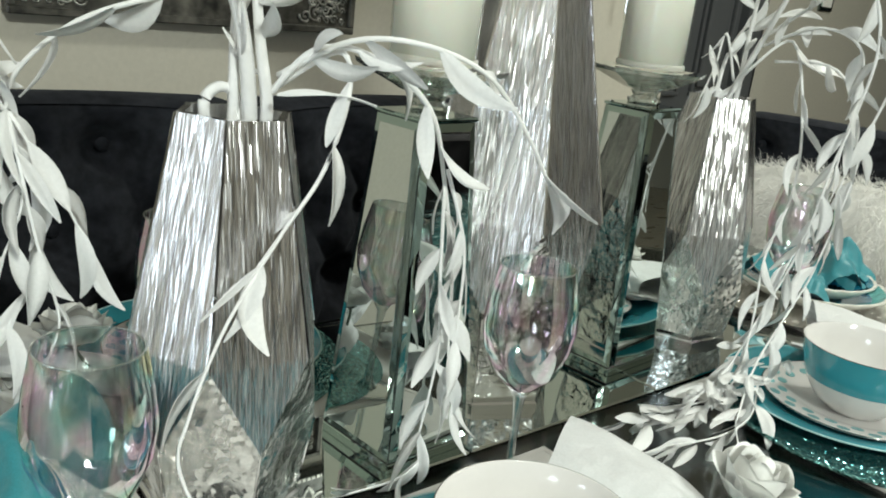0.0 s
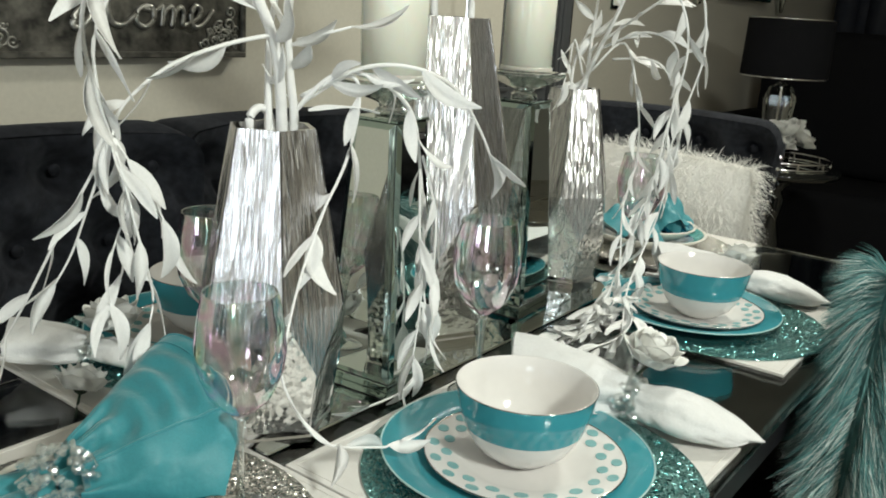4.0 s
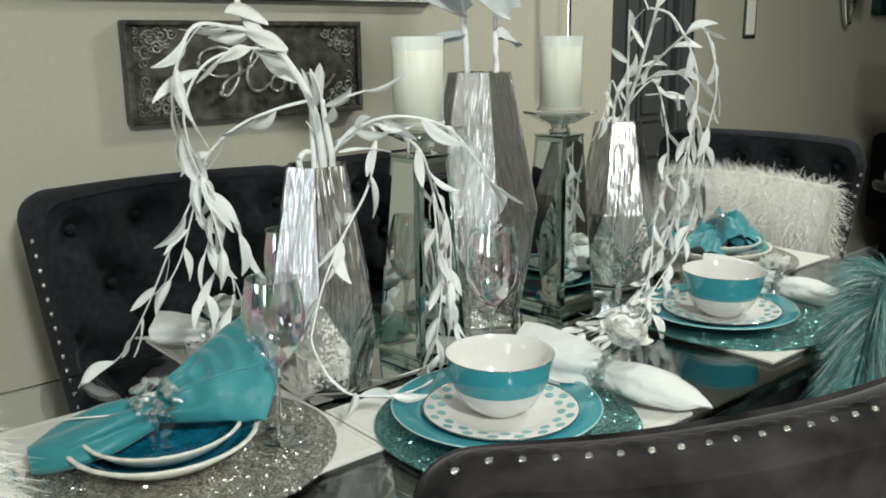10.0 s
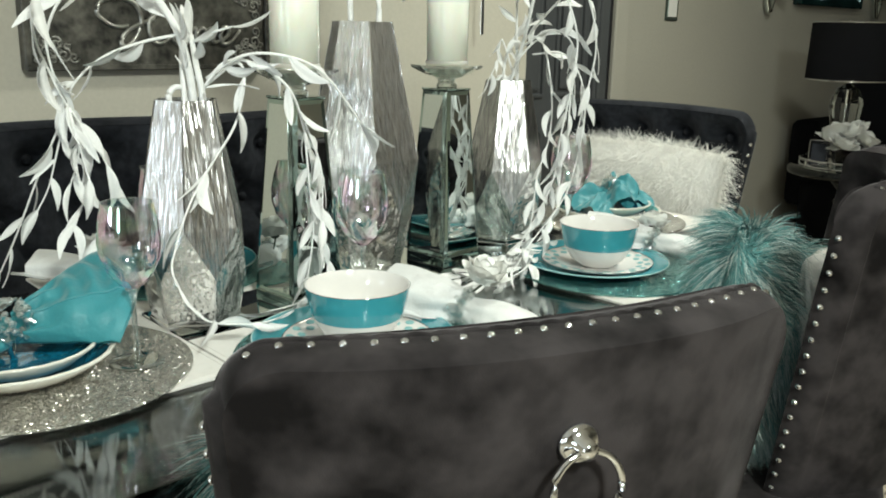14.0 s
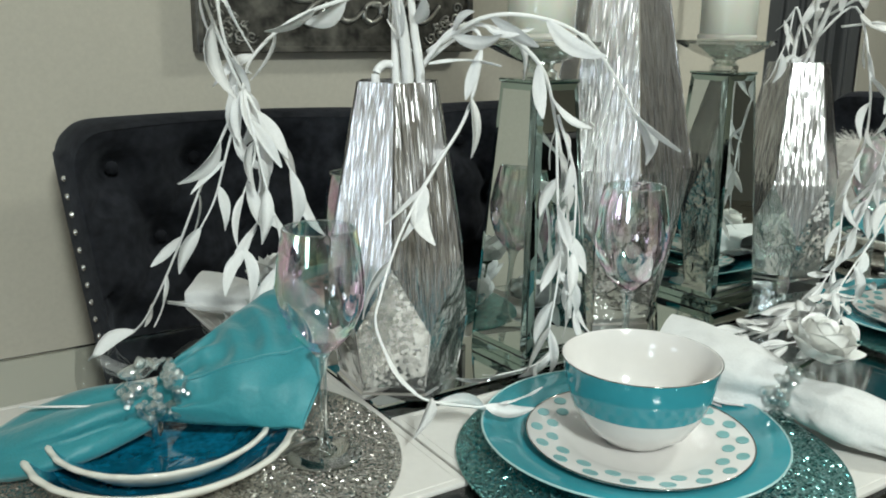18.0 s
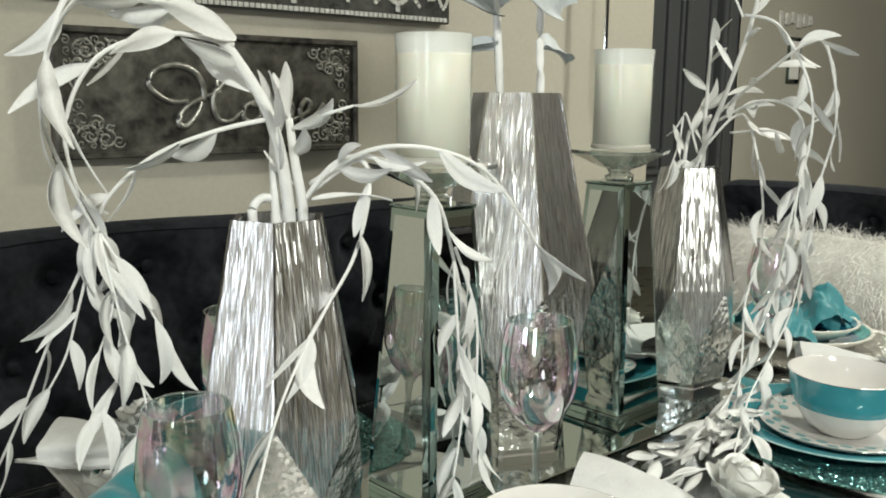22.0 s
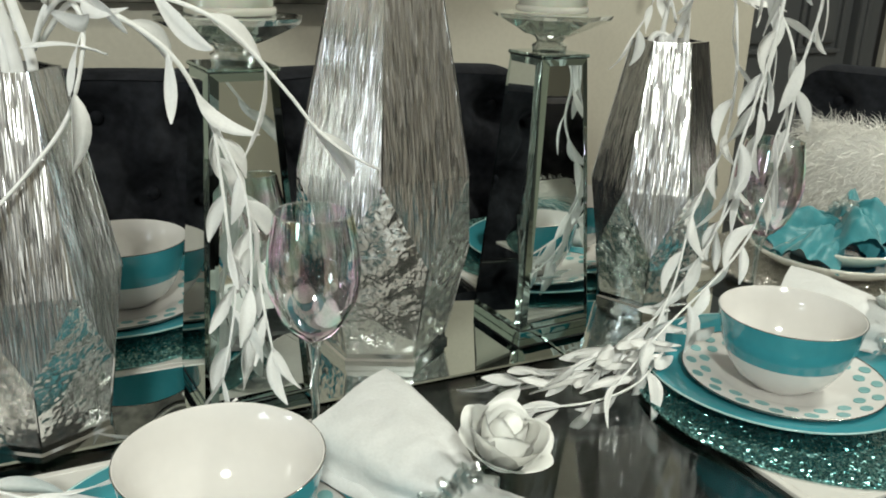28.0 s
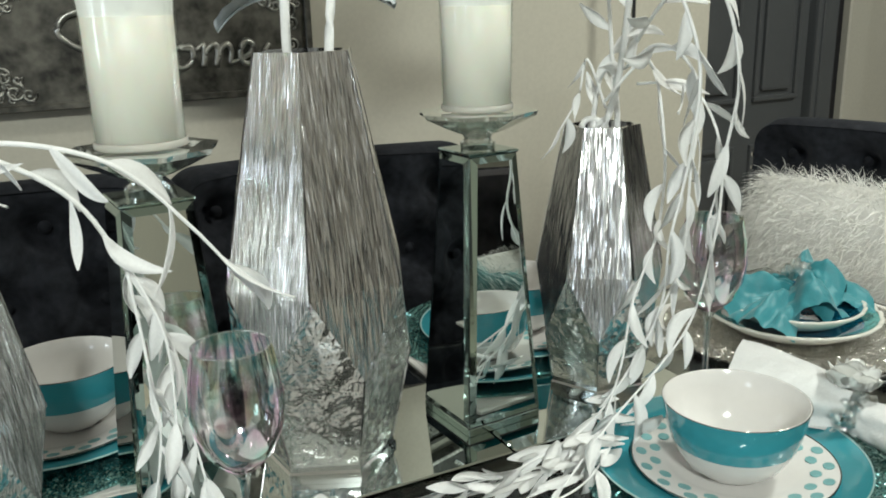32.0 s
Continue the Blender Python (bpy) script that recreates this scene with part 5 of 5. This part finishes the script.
def teal_fan_napkin(m, label):
    """A napkin rolled through a ring: a long point at -x, an upright open fan at +x, ring at the origin."""
    n = thing("napkin", m, label, "napkin", "teal satin napkins")

    def point_end(a, b):
        ang = 2 * math.pi * b
        w = 0.017 + 0.034 * math.sin(math.pi * min(1, 0.06 + 0.72 * a)) ** 0.9 * (1 - 0.92 * a ** 7)
        h = 0.017 + 0.014 * math.sin(math.pi * min(1, 0.12 + 0.7 * a)) * (1 - 0.75 * a ** 3)
        fold = 1 + 0.5 * (abs(math.sin(3 * ang + 0.9 + 1.1 * a)) ** 0.6 - 0.75) * (1 - a) ** 0.7 + 0.10 * noise.noise(Vector((3.5 * a, 2.2 * math.cos(ang), 2.2 * math.sin(ang))))
        x, y = -0.004 - 0.150 * a, w * fold * math.cos(ang)
        return Vector((x * math.cos(POINT) - y * math.sin(POINT), x * math.sin(POINT) + y * math.cos(POINT), h * fold * max(-0.5, math.sin(ang)) + 0.020 - 0.030 * a))

    hem_line = spline([(0.134, -0.054, 0.012), (0.158, -0.012, 0.050), (0.1635, 0.070, 0.083), (0.128, 0.123, 0.096), (0.078, 0.140, 0.020)], 25)

    def fan_top(a, b):
        k = min(99.999, max(0.0, 100 * b))
        end = hem_line[int(k)].lerp(hem_line[int(k) + 1], k - int(k))
        root = Vector((0.004, -0.021 * math.cos(math.pi * b), 0.014 + 0.026 * math.sin(math.pi * b)))
        q = root.lerp(end, a ** 0.92)
        puff = 0.026 * math.sin(math.pi * min(1, 0.06 + 0.82 * a)) * math.sin(math.pi * b) ** 0.8
        ribs = math.exp(-((b - 0.5) / 0.17) ** 4) * math.sin(math.pi * min(1, max(0, 1.25 * a - 0.25))) ** 0.7
        pinch = 0.010 * math.exp(-(a / 0.3) ** 2) * math.sin(9 * math.pi * b)
        lift = puff + 0.0048 * math.sin(34 * a + 7 * (b - 0.5)) * ribs + pinch + 0.004 * noise.noise(Vector((6 * a, 7 * b, 3)))
        return q + Vector((-0.15, -0.45, 0.88)) * lift

    def flap(a, b):
        s = 0.10 + 0.89 * a
        q = fan_top(s, 0.005 + (0.26 + 0.06 * a) * b)
        roll = 0.005 + 0.004 * math.sin(math.pi * b) + 0.003 * math.sin(13 * a + 2) * b
        return q + Vector((-0.1, -0.8, 0.5)) * roll

    bm = sheet(44, 56, point_end)
    bmesh.ops.remove_doubles(bm, verts=bm.verts, dist=0.0002)
    part("pointed_end", bm, TEAL_CLOTH, n, smooth=True)
    bm = sheet(56, 110, fan_top)
    merge(bm, sheet(44, 40, lambda a, b: fan_top(0.02 + 0.93 * a, 0.03 + 0.94 * b) - Vector((0.002, -0.004, 0.008 * a))))
    part("fanned_end", bm, TEAL_CLOTH, n, smooth=True)
    for at in (0.885, 0.992):
        part("hem", tube(spline([fan_top(at, 0.02 + 0.76 * k / 16) + Vector((-0.0002, -0.0006, 0.0008)) for k in range(17)], 3), 0.0009, 5), TEAL_CLOTH, n, smooth=True)
    bm = sheet(36, 16, flap)
    part("folded_flap", bm, TEAL_CLOTH, n, smooth=True)
    part("flap_edge", tube(spline([flap(k / 12, 1.0) for k in range(13)], 3), 0.0016, 6), TEAL_CLOTH, n, smooth=True)
    ring = part("ring", tube([(0, 0.024 * math.cos(a), 0.014 + 0.024 * math.sin(a)) for a in [2 * math.pi * k / 28 for k in range(29)]], 0.003, 8), CHROME, n, "silver napkin ring", smooth=True)
    part("pin", tube([(-0.008, -0.030, 0.034), (-0.06, -0.026, 0.036), (-0.115, -0.018, 0.036)], 0.0011, 6), LEAF_WHITE, ring, "thin white wire pin", smooth=True)
    rnd = random.Random(5)
    for k in range(64):
        a, t = rnd.uniform(0, 2 * math.pi), rnd.random()
        ob = new("crystal", BEAD if k % 3 else PRISM)
        ob.parent = ring
        r = 0.034 * math.sqrt(t)
        ob.matrix_basis = pose(r * math.cos(a), -0.022 - 0.014 * (1 - t) + rnd.uniform(-0.004, 0.004), 0.045 + 0.9 * r * math.sin(a), rnd.uniform(0, 360), rnd.uniform(0, 360), 0) @ Matrix.Scale(rnd.uniform(0.55, 0.95), 4)
    return n


round_mat(1.030, 1.503, GLITTER_SILVER, "round silver glitter placemat")
scalloped_plate(1.006, 1.516, TOP + 0.009, 0.119, BLUE_GLAZE, "cream scalloped plate with an embossed aqua rim", 1)
scalloped_plate(1.006, 1.517, TOP + 0.0175, 0.099, BLUE_GLAZE, "small scalloped plate with deep blue crackle glaze", 2)
teal_fan_napkin(pose(1.008, 1.543, TOP + 0.032, 0, 0, -22), "teal satin napkin fanned through a crystal flower ring")
round_mat(2.43, 1.635, GLITTER_SILVER, "round silver glitter placemat")
scalloped_plate(2.43, 1.635, TOP + 0.009, 0.13, BLUE_GLAZE, "cream scalloped plate with an embossed aqua rim", 3)
scalloped_plate(2.43, 1.635, TOP + 0.024, 0.105, BLUE_GLAZE, "small scalloped plate with deep blue crackle glaze", 4)
rumpled = thing("napkin", pose(2.43, 1.63, TOP + 0.036), "rumpled teal satin napkin in a crystal flower ring", "napkin", "teal satin napkins")
for k, (turn, long, tall, lift) in enumerate(((195, 0.13, 0.034, 0.012), (245, 0.085, 0.062, 0.016), (300, 0.07, 0.066, 0.02), (345, 0.12, 0.036, 0.016), (30, 0.10, 0.064, 0.02), (95, 0.085, 0.032, 0.016), (150, 0.125, 0.05, 0.014))):
    def ruffle(a, b, k=k, long=long, tall=tall, lift=lift):
        s = 2 * b - 1
        w = 0.014 + 0.042 * a
        z = lift + tall * math.sin(math.pi * min(1, 0.15 + 0.6 * a)) * (1 - abs(s)) ** 0.8 - 0.02 * a * a + 0.009 * abs(math.sin(4.5 * s + 1.5 * k + 2 * a)) + 0.006 * noise.noise(Vector((6 * a, 4 * s, k)))
        return Vector((long * a * (1 - 0.15 * s * s), w * s, z))
    part("ruffle", sheet(22, 26, ruffle), TEAL_CLOTH, rumpled, smooth=True).matrix_basis = Matrix.Rotation(math.radians(turn), 4, "Z")
for k in range(24):
    ob = new("crystal", BEAD if k % 3 else PRISM)
    ob.parent = rumpled
    ob.matrix_basis = pose(0.004 + 0.024 * math.sqrt(k / 24) * math.cos(2.4 * k), 0.024 * math.sqrt(k / 24) * math.sin(2.4 * k), 0.075 - 0.012 * k / 24, 40 * k, 70 * k, 0) @ Matrix.Scale(0.8, 4)
cloth = thing("table_napkin", pose(0, 0, 0), "plain teal cloth hanging over the table's end", "napkin")
part("cloth", sheet(16, 10, lambda a, b: Vector((0.858 - 0.030 * min(1, 2.2 * a) - 0.004 * math.sin(8 * b), 1.36 + 0.3 * b, TOP + 0.0035 - 0.26 * max(0, a - 0.18) + 0.002 * math.sin(5 * b)))), TEAL_CLOTH, cloth, smooth=True)

# ---- on the walls ----
sign = thing("wall_sign", pose(1.633, WALL_Y - 0.022, 1.220), "aged pewter wall sign with raised silver lettering", "sign")
part("panel", box(-0.305, -0.008, -0.112, 0.305, 0.022, 0.112, 0.003), SIGN_METAL, sign)
for b in ((-0.305, -0.016, -0.112, 0.305, -0.007, -0.1), (-0.305, -0.016, 0.1, 0.305, -0.007, 0.112), (-0.305, -0.016, -0.1, -0.293, -0.007, 0.1), (0.293, -0.016, -0.1, 0.305, -0.007, 0.1)):
    part("border", box(*b, 0.002), SIGN_METAL, sign)


def scroll(cx, cz, r, start, turns, hand):
    return [(cx + hand * r * (1 - t * 0.85) * math.cos(start + turns * 2 * math.pi * t), -0.0095, cz + r * (1 - t * 0.85) * math.sin(start + turns * 2 * math.pi * t)) for t in [k / 18 for k in range(19)]]


for sx in (-1, 1):
    for sz in (-1, 1):
        for dx, dz, r, st in ((0.25, 0.072, 0.021, 0), (0.222, 0.078, 0.017, 2), (0.262, 0.045, 0.017, 4), (0.237, 0.052, 0.015, 1), (0.20, 0.083, 0.013, 3), (0.266, 0.02, 0.013, 5), (0.215, 0.058, 0.008, 2.5)):
            part("scroll", tube(scroll(sx * dx, sz * dz, r, st, 1.4, sx), 0.0024, 5), SIGN_SILVER, sign, "embossed scroll ornament", smooth=True)


rnd = random.Random(21)
for sx in (-1, 1):
    for sz in (-1, 1):
        for k in range(12):
            dx, dz = 0.282 - 0.017 * (k % 4) - 0.005 * rnd.random(), 0.09 - 0.017 * (k // 4) - 0.005 * rnd.random()
            part("scroll", tube(scroll(sx * dx, sz * dz, rnd.uniform(0.006, 0.009), rnd.uniform(0, 6), 1.2, sx), 0.0017, 4), SIGN_SILVER, sign, "embossed scroll ornament", smooth=True)


def stroke(name, points, thick):
    line = spline([(0.00082 * (x - 432), -0.0125, 0.00082 * (525 - y)) for x, y in points], 7)
    n = len(line)
    part(name, tube(line, [thick * (0.75 + 0.35 * math.sin(math.pi * k / (n - 1))) for k in range(n)], 8), SIGN_SILVER, sign, "raised silver script lettering", smooth=True)


stroke("letter_h_left", [(345, 540), (300, 540), (258, 508), (275, 473), (325, 462), (368, 480), (384, 520), (372, 560), (342, 594), (322, 590), (332, 562), (372, 536), (425, 518)], 0.0058)
stroke("letter_h_right", [(400, 535), (440, 490), (453, 462), (442, 455), (420, 490), (405, 545), (418, 582), (448, 585), (478, 562)], 0.0058)
stroke("letter_o", [(510, 540), (486, 552), (480, 578), (502, 590), (526, 572), (522, 545), (500, 548), (535, 552)], 0.0052)
stroke("letter_m", [(535, 552), (552, 542), (548, 588), (556, 556), (574, 542), (582, 556), (576, 588), (588, 554), (604, 542), (612, 558), (608, 582), (624, 580)], 0.0052)
stroke("letter_e", [(624, 580), (652, 566), (662, 546), (646, 538), (632, 560), (640, 586), (668, 580), (700, 545)], 0.0052)

PIC_X0, PIC_X1, PIC_Z = 1.105, 2.195, 1.380
art = thing("mosaic_panel", pose(PIC_X0, WALL_Y, PIC_Z), "dark wall panel with white mosaic flower pattern", "wall art")
part("ground", box(0, -0.03, 0, PIC_X1 - PIC_X0, 0, 0.56, 0.003), MOSAIC_DARK, art)
PIECE = shared("mosaic_piece", box(-0.0052, -0.003, -0.0052, 0.0052, 0.0012, 0.0052, 0.001), MOSAIC_TILE)
PETAL_PIECE = shared("mosaic_petal", raw([(0, -0.003, 0), (0.012, -0.0045, 0.018), (0, -0.003, 0.04), (-0.012, -0.0045, 0.018), (0, -0.001, 0.0), (0, -0.006, 0.018)], [(0, 1, 5), (1, 2, 5), (2, 3, 5), (3, 0, 5)]), MOSAIC_TILE)
count = [0]
joined = bmesh.new()


def piece(x, z, ang, mesh=PIECE, size=1.0):
    if not (0.006 < x < PIC_X1 - PIC_X0 - 0.006 and 0.006 < z < 0.554):
        return
    m = Matrix.Translation((x, -0.031, z)) @ Matrix.Rotation(ang, 4, "Y") @ Matrix.Scale(size, 4)
    if z < 0.2 and count[0] < 300:
        ob = new("mosaic_piece", mesh)
        ob.parent = art
        ob.matrix_basis = m
        count[0] += 1
    else:
        bm = bmesh.new()
        bm.from_mesh(mesh)
        merge(joined, bm, m)


CELL = 0.128
for i in range(10):
    for j in range(5):
        cx, cz = CELL * (i + 0.35), CELL * (j + 0.72)
        if (i + j) % 2 == 0:
            for p in range(8):
                a = p * math.pi / 4
                for t in range(-4, 5):
                    s = t / 4
                    for h in (-1, 1):
                        if h == 1 and abs(s) == 1:
                            continue
                        rr, off = 0.035 + 0.025 * s, h * 0.0125 * (1 - s * s)
                        if t % 2 == 0 or abs(s) < 0.9:
                            piece(cx + rr * math.cos(a) - off * math.sin(a), cz + rr * math.sin(a) + off * math.cos(a), -a, PIECE, 0.72)
                if (i * 3 + j) % 5 == 0:
                    piece(cx + 0.012 * math.cos(a), cz + 0.012 * math.sin(a), math.pi / 2 - a, PETAL_PIECE, 0.9)
        else:
            for q in range(4):
                b = q * math.pi / 2
                lx, lz = cx + 0.026 * math.cos(b), cz + 0.026 * math.sin(b)
                for t in range(11):
                    a = b - 1.8 + 3.6 * t / 10
                    piece(lx + 0.030 * math.cos(a), lz + 0.030 * math.sin(a), -a, PIECE, 1.0)
                for far in (0.058, 0.0695):
                    piece(cx + far * math.cos(b), cz + far * math.sin(b), -b, PIECE, 1.05)
                b += math.pi / 4
                for far in (0.046, 0.058, 0.070, 0.082):
                    piece(cx + far * math.cos(b), cz + far * math.sin(b), -b, PIECE, 0.9)
for k in range(90):
    piece(0.006 + 0.012 * k, 0.0075, 0, PIECE, 0.9)
tagged(part("mosaic_rest", joined, MOSAIC_TILE, art), kind="stuff")

rod = thing("hanging_rod", pose(2.668, WALL_Y, 1.203), "thin black and silver rod hanging near the wall", "wall art")
part("silver_edge", tube([(-0.003, -0.092, 0), (-0.006, -0.092, 0.5), (-0.012, -0.092, 1.0)], 0.0022, 8), CHROME, rod)
part("black_edge", tube([(0.004, -0.09, 0.002), (0.001, -0.09, 0.5), (-0.005, -0.09, 1.0)], 0.0048, 8), BLACK_TRIM_AND_DARK, rod)
part("bracket", box(-0.012, -0.095, 0.985, 0.003, 0, 0.998, 0.002), CHROME, rod)
FAR_Y = 2.66
thermo = thing("wall_switch", pose(4.222, FAR_Y, 1.37), "mirrored light switch plate on the far wall", "switch")
part("plate", box(-0.05, -0.008, -0.09, 0.05, 0, 0.09, 0.003), MIRROR_EDGE, thermo)
# White inset paints in the bright reflection of the mirrored plate.
part("bright_inset", box(-0.034, -0.012, -0.074, 0.034, -0.007, 0.074, 0.002), CEILING, thermo)
word = thing("wall_word", pose(4.222, FAR_Y, 1.525), "small silver cut-out word on the far wall", "wall art")
for k in range(6):
    part("bar", box(-0.13 + 0.045 * k, -0.008, -0.03 + 0.008 * (k % 3), -0.10 + 0.045 * k, 0, 0.03 - 0.006 * (k % 2), 0.002), MOSAIC_TILE, word)


def wall_sconce(x, z):
    s = thing("wall_sconce", pose(x, FAR_Y, z), "curved silver wall sconce with an aqua glass cup", "sconce", "silver wall sconces")
    for h in (-1, 1):
        line = [(h * 0.06 * math.sin(math.pi * k / 14) ** 0.8 * (1 + 0.25 * math.sin(2 * math.pi * k / 14)), -0.03, -0.32 + 0.64 * k / 14) for k in range(15)]
        part("curved_bar", tube(spline(line, 3), 0.017, 8), MIRROR, s, smooth=True)
    part("arm", tube([(0, -0.02, -0.17), (0.02, -0.09, -0.19)], 0.008, 8), CHROME, s)
    part("cup", lathe([(0, 0), (0.035, 0), (0.04, 0.085), (0.036, 0.085), (0.03, 0.01), (0, 0.01)], 20), AQUA, s, "aqua glass candle cup", smooth=True).matrix_basis = pose(0.02, -0.1, -0.2)


wall_sconce(5.08, 1.665)
wall_sconce(6.45, 1.665)
glass_art = thing("glass_picture", pose(5.79, FAR_Y, 1.672), "dark teal textured glass wall picture", "wall art")
part("panel", box(-0.40, -0.05, -0.28, 0.40, 0, 0.28, 0.006), TEAL_GLASS, glass_art)
rnd = random.Random(8)
for k in range(60):
    x, z = rnd.uniform(-0.37, 0.36), rnd.uniform(-0.25, 0.25)
    big = 0.03 if x > 0.1 and z > -0.02 else 0.012
    part("shard", box(x - big * rnd.uniform(0.3, 1), -0.056, z - big * rnd.uniform(0.3, 1), x + big * rnd.uniform(0.3, 1), -0.049, z + big * rnd.uniform(0.3, 1), 0.001), MIRROR_EDGE if big < 0.02 else MOSAIC_TILE, glass_art)

# ---- lamp corner ----
LX, LY, LT = 4.9, 2.1, 0.62
side_table = thing("side_table", pose(LX, LY - 0.05, 0), "black lacquered round side table with a mirrored tray top", "side table")
part("top", lathe([(0, LT - 0.03), (0.27, LT - 0.03), (0.275, LT - 0.015), (0.27, LT), (0, LT)], 48), BLACK_GLASS, side_table, smooth=True)
part("column", lathe([(0, 0.0), (0.17, 0.0), (0.17, 0.02), (0.06, 0.05), (0.03, 0.12), (0.055, 0.25), (0.03, 0.36), (0.05, 0.46), (0.03, 0.5), (0.1, LT - 0.03), (0, LT - 0.03)], 28), BLACK_GLASS, side_table, "turned black column", smooth=True)
tray = thing("tray", pose(LX, LY - 0.05, LT), "round mirrored tray with a silver gallery rail", "tray")
part("mirror", lathe([(0, 0), (0.22, 0), (0.22, 0.006), (0, 0.006)], 40), MIRROR, tray)
for z in (0.012, 0.04):
    part("rail", tube([(0.22 * math.cos(a), 0.22 * math.sin(a), z) for a in [2 * math.pi * k / 40 for k in range(41)]], 0.005, 6), CHROME, tray, smooth=True)
for k in range(10):
    a = 2 * math.pi * k / 10
    part("post", tube([(0.22 * math.cos(a), 0.22 * math.sin(a), 0.004), (0.22 * math.cos(a), 0.22 * math.sin(a), 0.044)], 0.005, 6), CHROME, tray)
lamp = thing("table_lamp", pose(LX, LY, LT + 0.006), "table lamp with a black drum shade and crystal body", "lamp")
part("base", lathe([(0, 0), (0.075, 0), (0.075, 0.015), (0.03, 0.03), (0, 0.03)], 28), CHROME, lamp, smooth=True)
part("body", lathe([(0, 0.03), (0.035, 0.03), (0.055, 0.12), (0.075, 0.30), (0.05, 0.36), (0.012, 0.39), (0, 0.39)], 10), CRYSTAL, lamp)
part("pole", tube([(0, 0, 0.03), (0, 0, 0.62)], 0.006, 8), CHROME, lamp)
part("shade", lathe([(0.196, 0.405), (0.19, 0.665), (0.186, 0.665), (0.192, 0.405), (0.196, 0.405)], 48), BLACK_SHADE, lamp, "black drum shade with silver piping", smooth=True)
part("shade_top", lathe([(0, 0.655), (0.187, 0.655), (0.187, 0.66), (0, 0.66)], 48), BLACK_SHADE, lamp)
for z, r in ((0.405, 0.197), (0.664, 0.191)):
    part("piping", tube([(r * math.cos(a), r * math.sin(a), z) for a in [2 * math.pi * k / 48 for k in range(49)]], 0.0035, 6), CHROME, lamp, smooth=True)
blooms = thing("flower_vase", pose(LX - 0.13, LY - 0.08, LT + 0.006), "glass vase of ivory silk roses beside the lamp", "flower vase")
part("glass", lathe([(0, 0), (0.035, 0), (0.045, 0.1), (0.042, 0.1), (0.033, 0.006), (0, 0.006)], 24), CRYSTAL, blooms, smooth=True)
for k, (x, y, z, s) in enumerate(((0, 0, 0.15, 2.0), (-0.02, 0.06, 0.16, 1.9), (0.02, -0.06, 0.16, 1.9), (-0.045, 0.0, 0.14, 1.9), (-0.02, 0.03, 0.19, 1.8), (-0.01, -0.035, 0.2, 1.8))):
    ball = bmesh.new()
    for ring, (n, radius, lean) in enumerate(((3, 0.002, -14), (4, 0.0055, -8), (5, 0.0085, 2), (6, 0.0115, 14), (6, 0.0135, 34))):
        for q in range(n):
            pm = bmesh.new()
            pm.from_mesh(PETALS[ring])
            merge(ball, pm, Matrix.Rotation(2 * math.pi * (q + 0.37 * ring) / n, 4, "Z") @ pose(0, -radius, 0.001 * ring, lean, 0, 0))
    part("bloom", ball, PETAL, blooms, smooth=True).matrix_basis = pose(x, y, z - 0.03, 25 * (k % 3) - 20, 20 * (k % 2) - 30, 50 * k) @ Matrix.Scale(s, 4)
photo = thing("photo_frame", pose(LX - 0.16, LY + 0.03, LT + 0.006, 0, 0, -70), "small silver photo frame on the tray", "picture frame")
part("frame", box(-0.045, -0.006, 0, 0.045, 0.006, 0.13, 0.003), CHROME, photo)
part("picture", box(-0.032, -0.0075, 0.018, 0.032, -0.0055, 0.112), DARK_CLOTH, photo)
cabinet = thing("tall_curtain", pose(7.6, 2.2, 0), "dark navy floor-length curtain in the far corner", "curtain")
for k in range(14):
    part("fold", tube([(0.05 * math.sin(2.2 * k), 0.3 - 0.12 * k, 0.02), (0.05 * math.sin(2.2 * k), 0.3 - 0.12 * k, 2.5)], 0.085, 10), DARK_CLOTH, cabinet, smooth=True)
sofa = thing("armchair", pose(5.75, 2.14, 0), "black high-backed armchair behind the lamp", "armchair")
part("seat", box(-0.4, -0.9, 0.1, 0.4, 0.35, 0.45, 0.06, 3), BLACK_SHADE, sofa, smooth=True)
part("backrest", box(0.2, -0.9, 0.45, 0.42, 0.4, 1.25, 0.1, 4), BLACK_SHADE, sofa, smooth=True)
part("arm", box(-0.35, 0.3, 0.3, 0.4, 0.46, 0.78, 0.07, 3), BLACK_SHADE, sofa, smooth=True)
for x in (-0.33, 0.33):
    for y in (-0.82, 0.3):
        part("leg", box(x - 0.03, y - 0.03, 0, x + 0.03, y + 0.03, 0.1, 0.004), BLACK_TRIM_AND_DARK, sofa)

# ---- floor tiles ----
TILE_MESH = shared("tile", box(-0.1975, -0.1975, -0.004, 0.1975, 0.1975, 0.002, 0.0015), TILE)
rest = bmesh.new()
for i in range(-7, 23):
    for j in range(-8, 15):
        m = pose(0.1 + 0.4 * i, -1.9 + 0.4 * j, 0)
        if -1 <= i < 16 and 0 <= j < 12:
            ob = new("tile", TILE_MESH)
            ob.parent, ob.matrix_basis = floor, m
        else:
            bm = bmesh.new()
            bm.from_mesh(TILE_MESH)
            merge(rest, bm, m)
tagged(part("far_tile", rest, TILE, floor), kind="stuff")
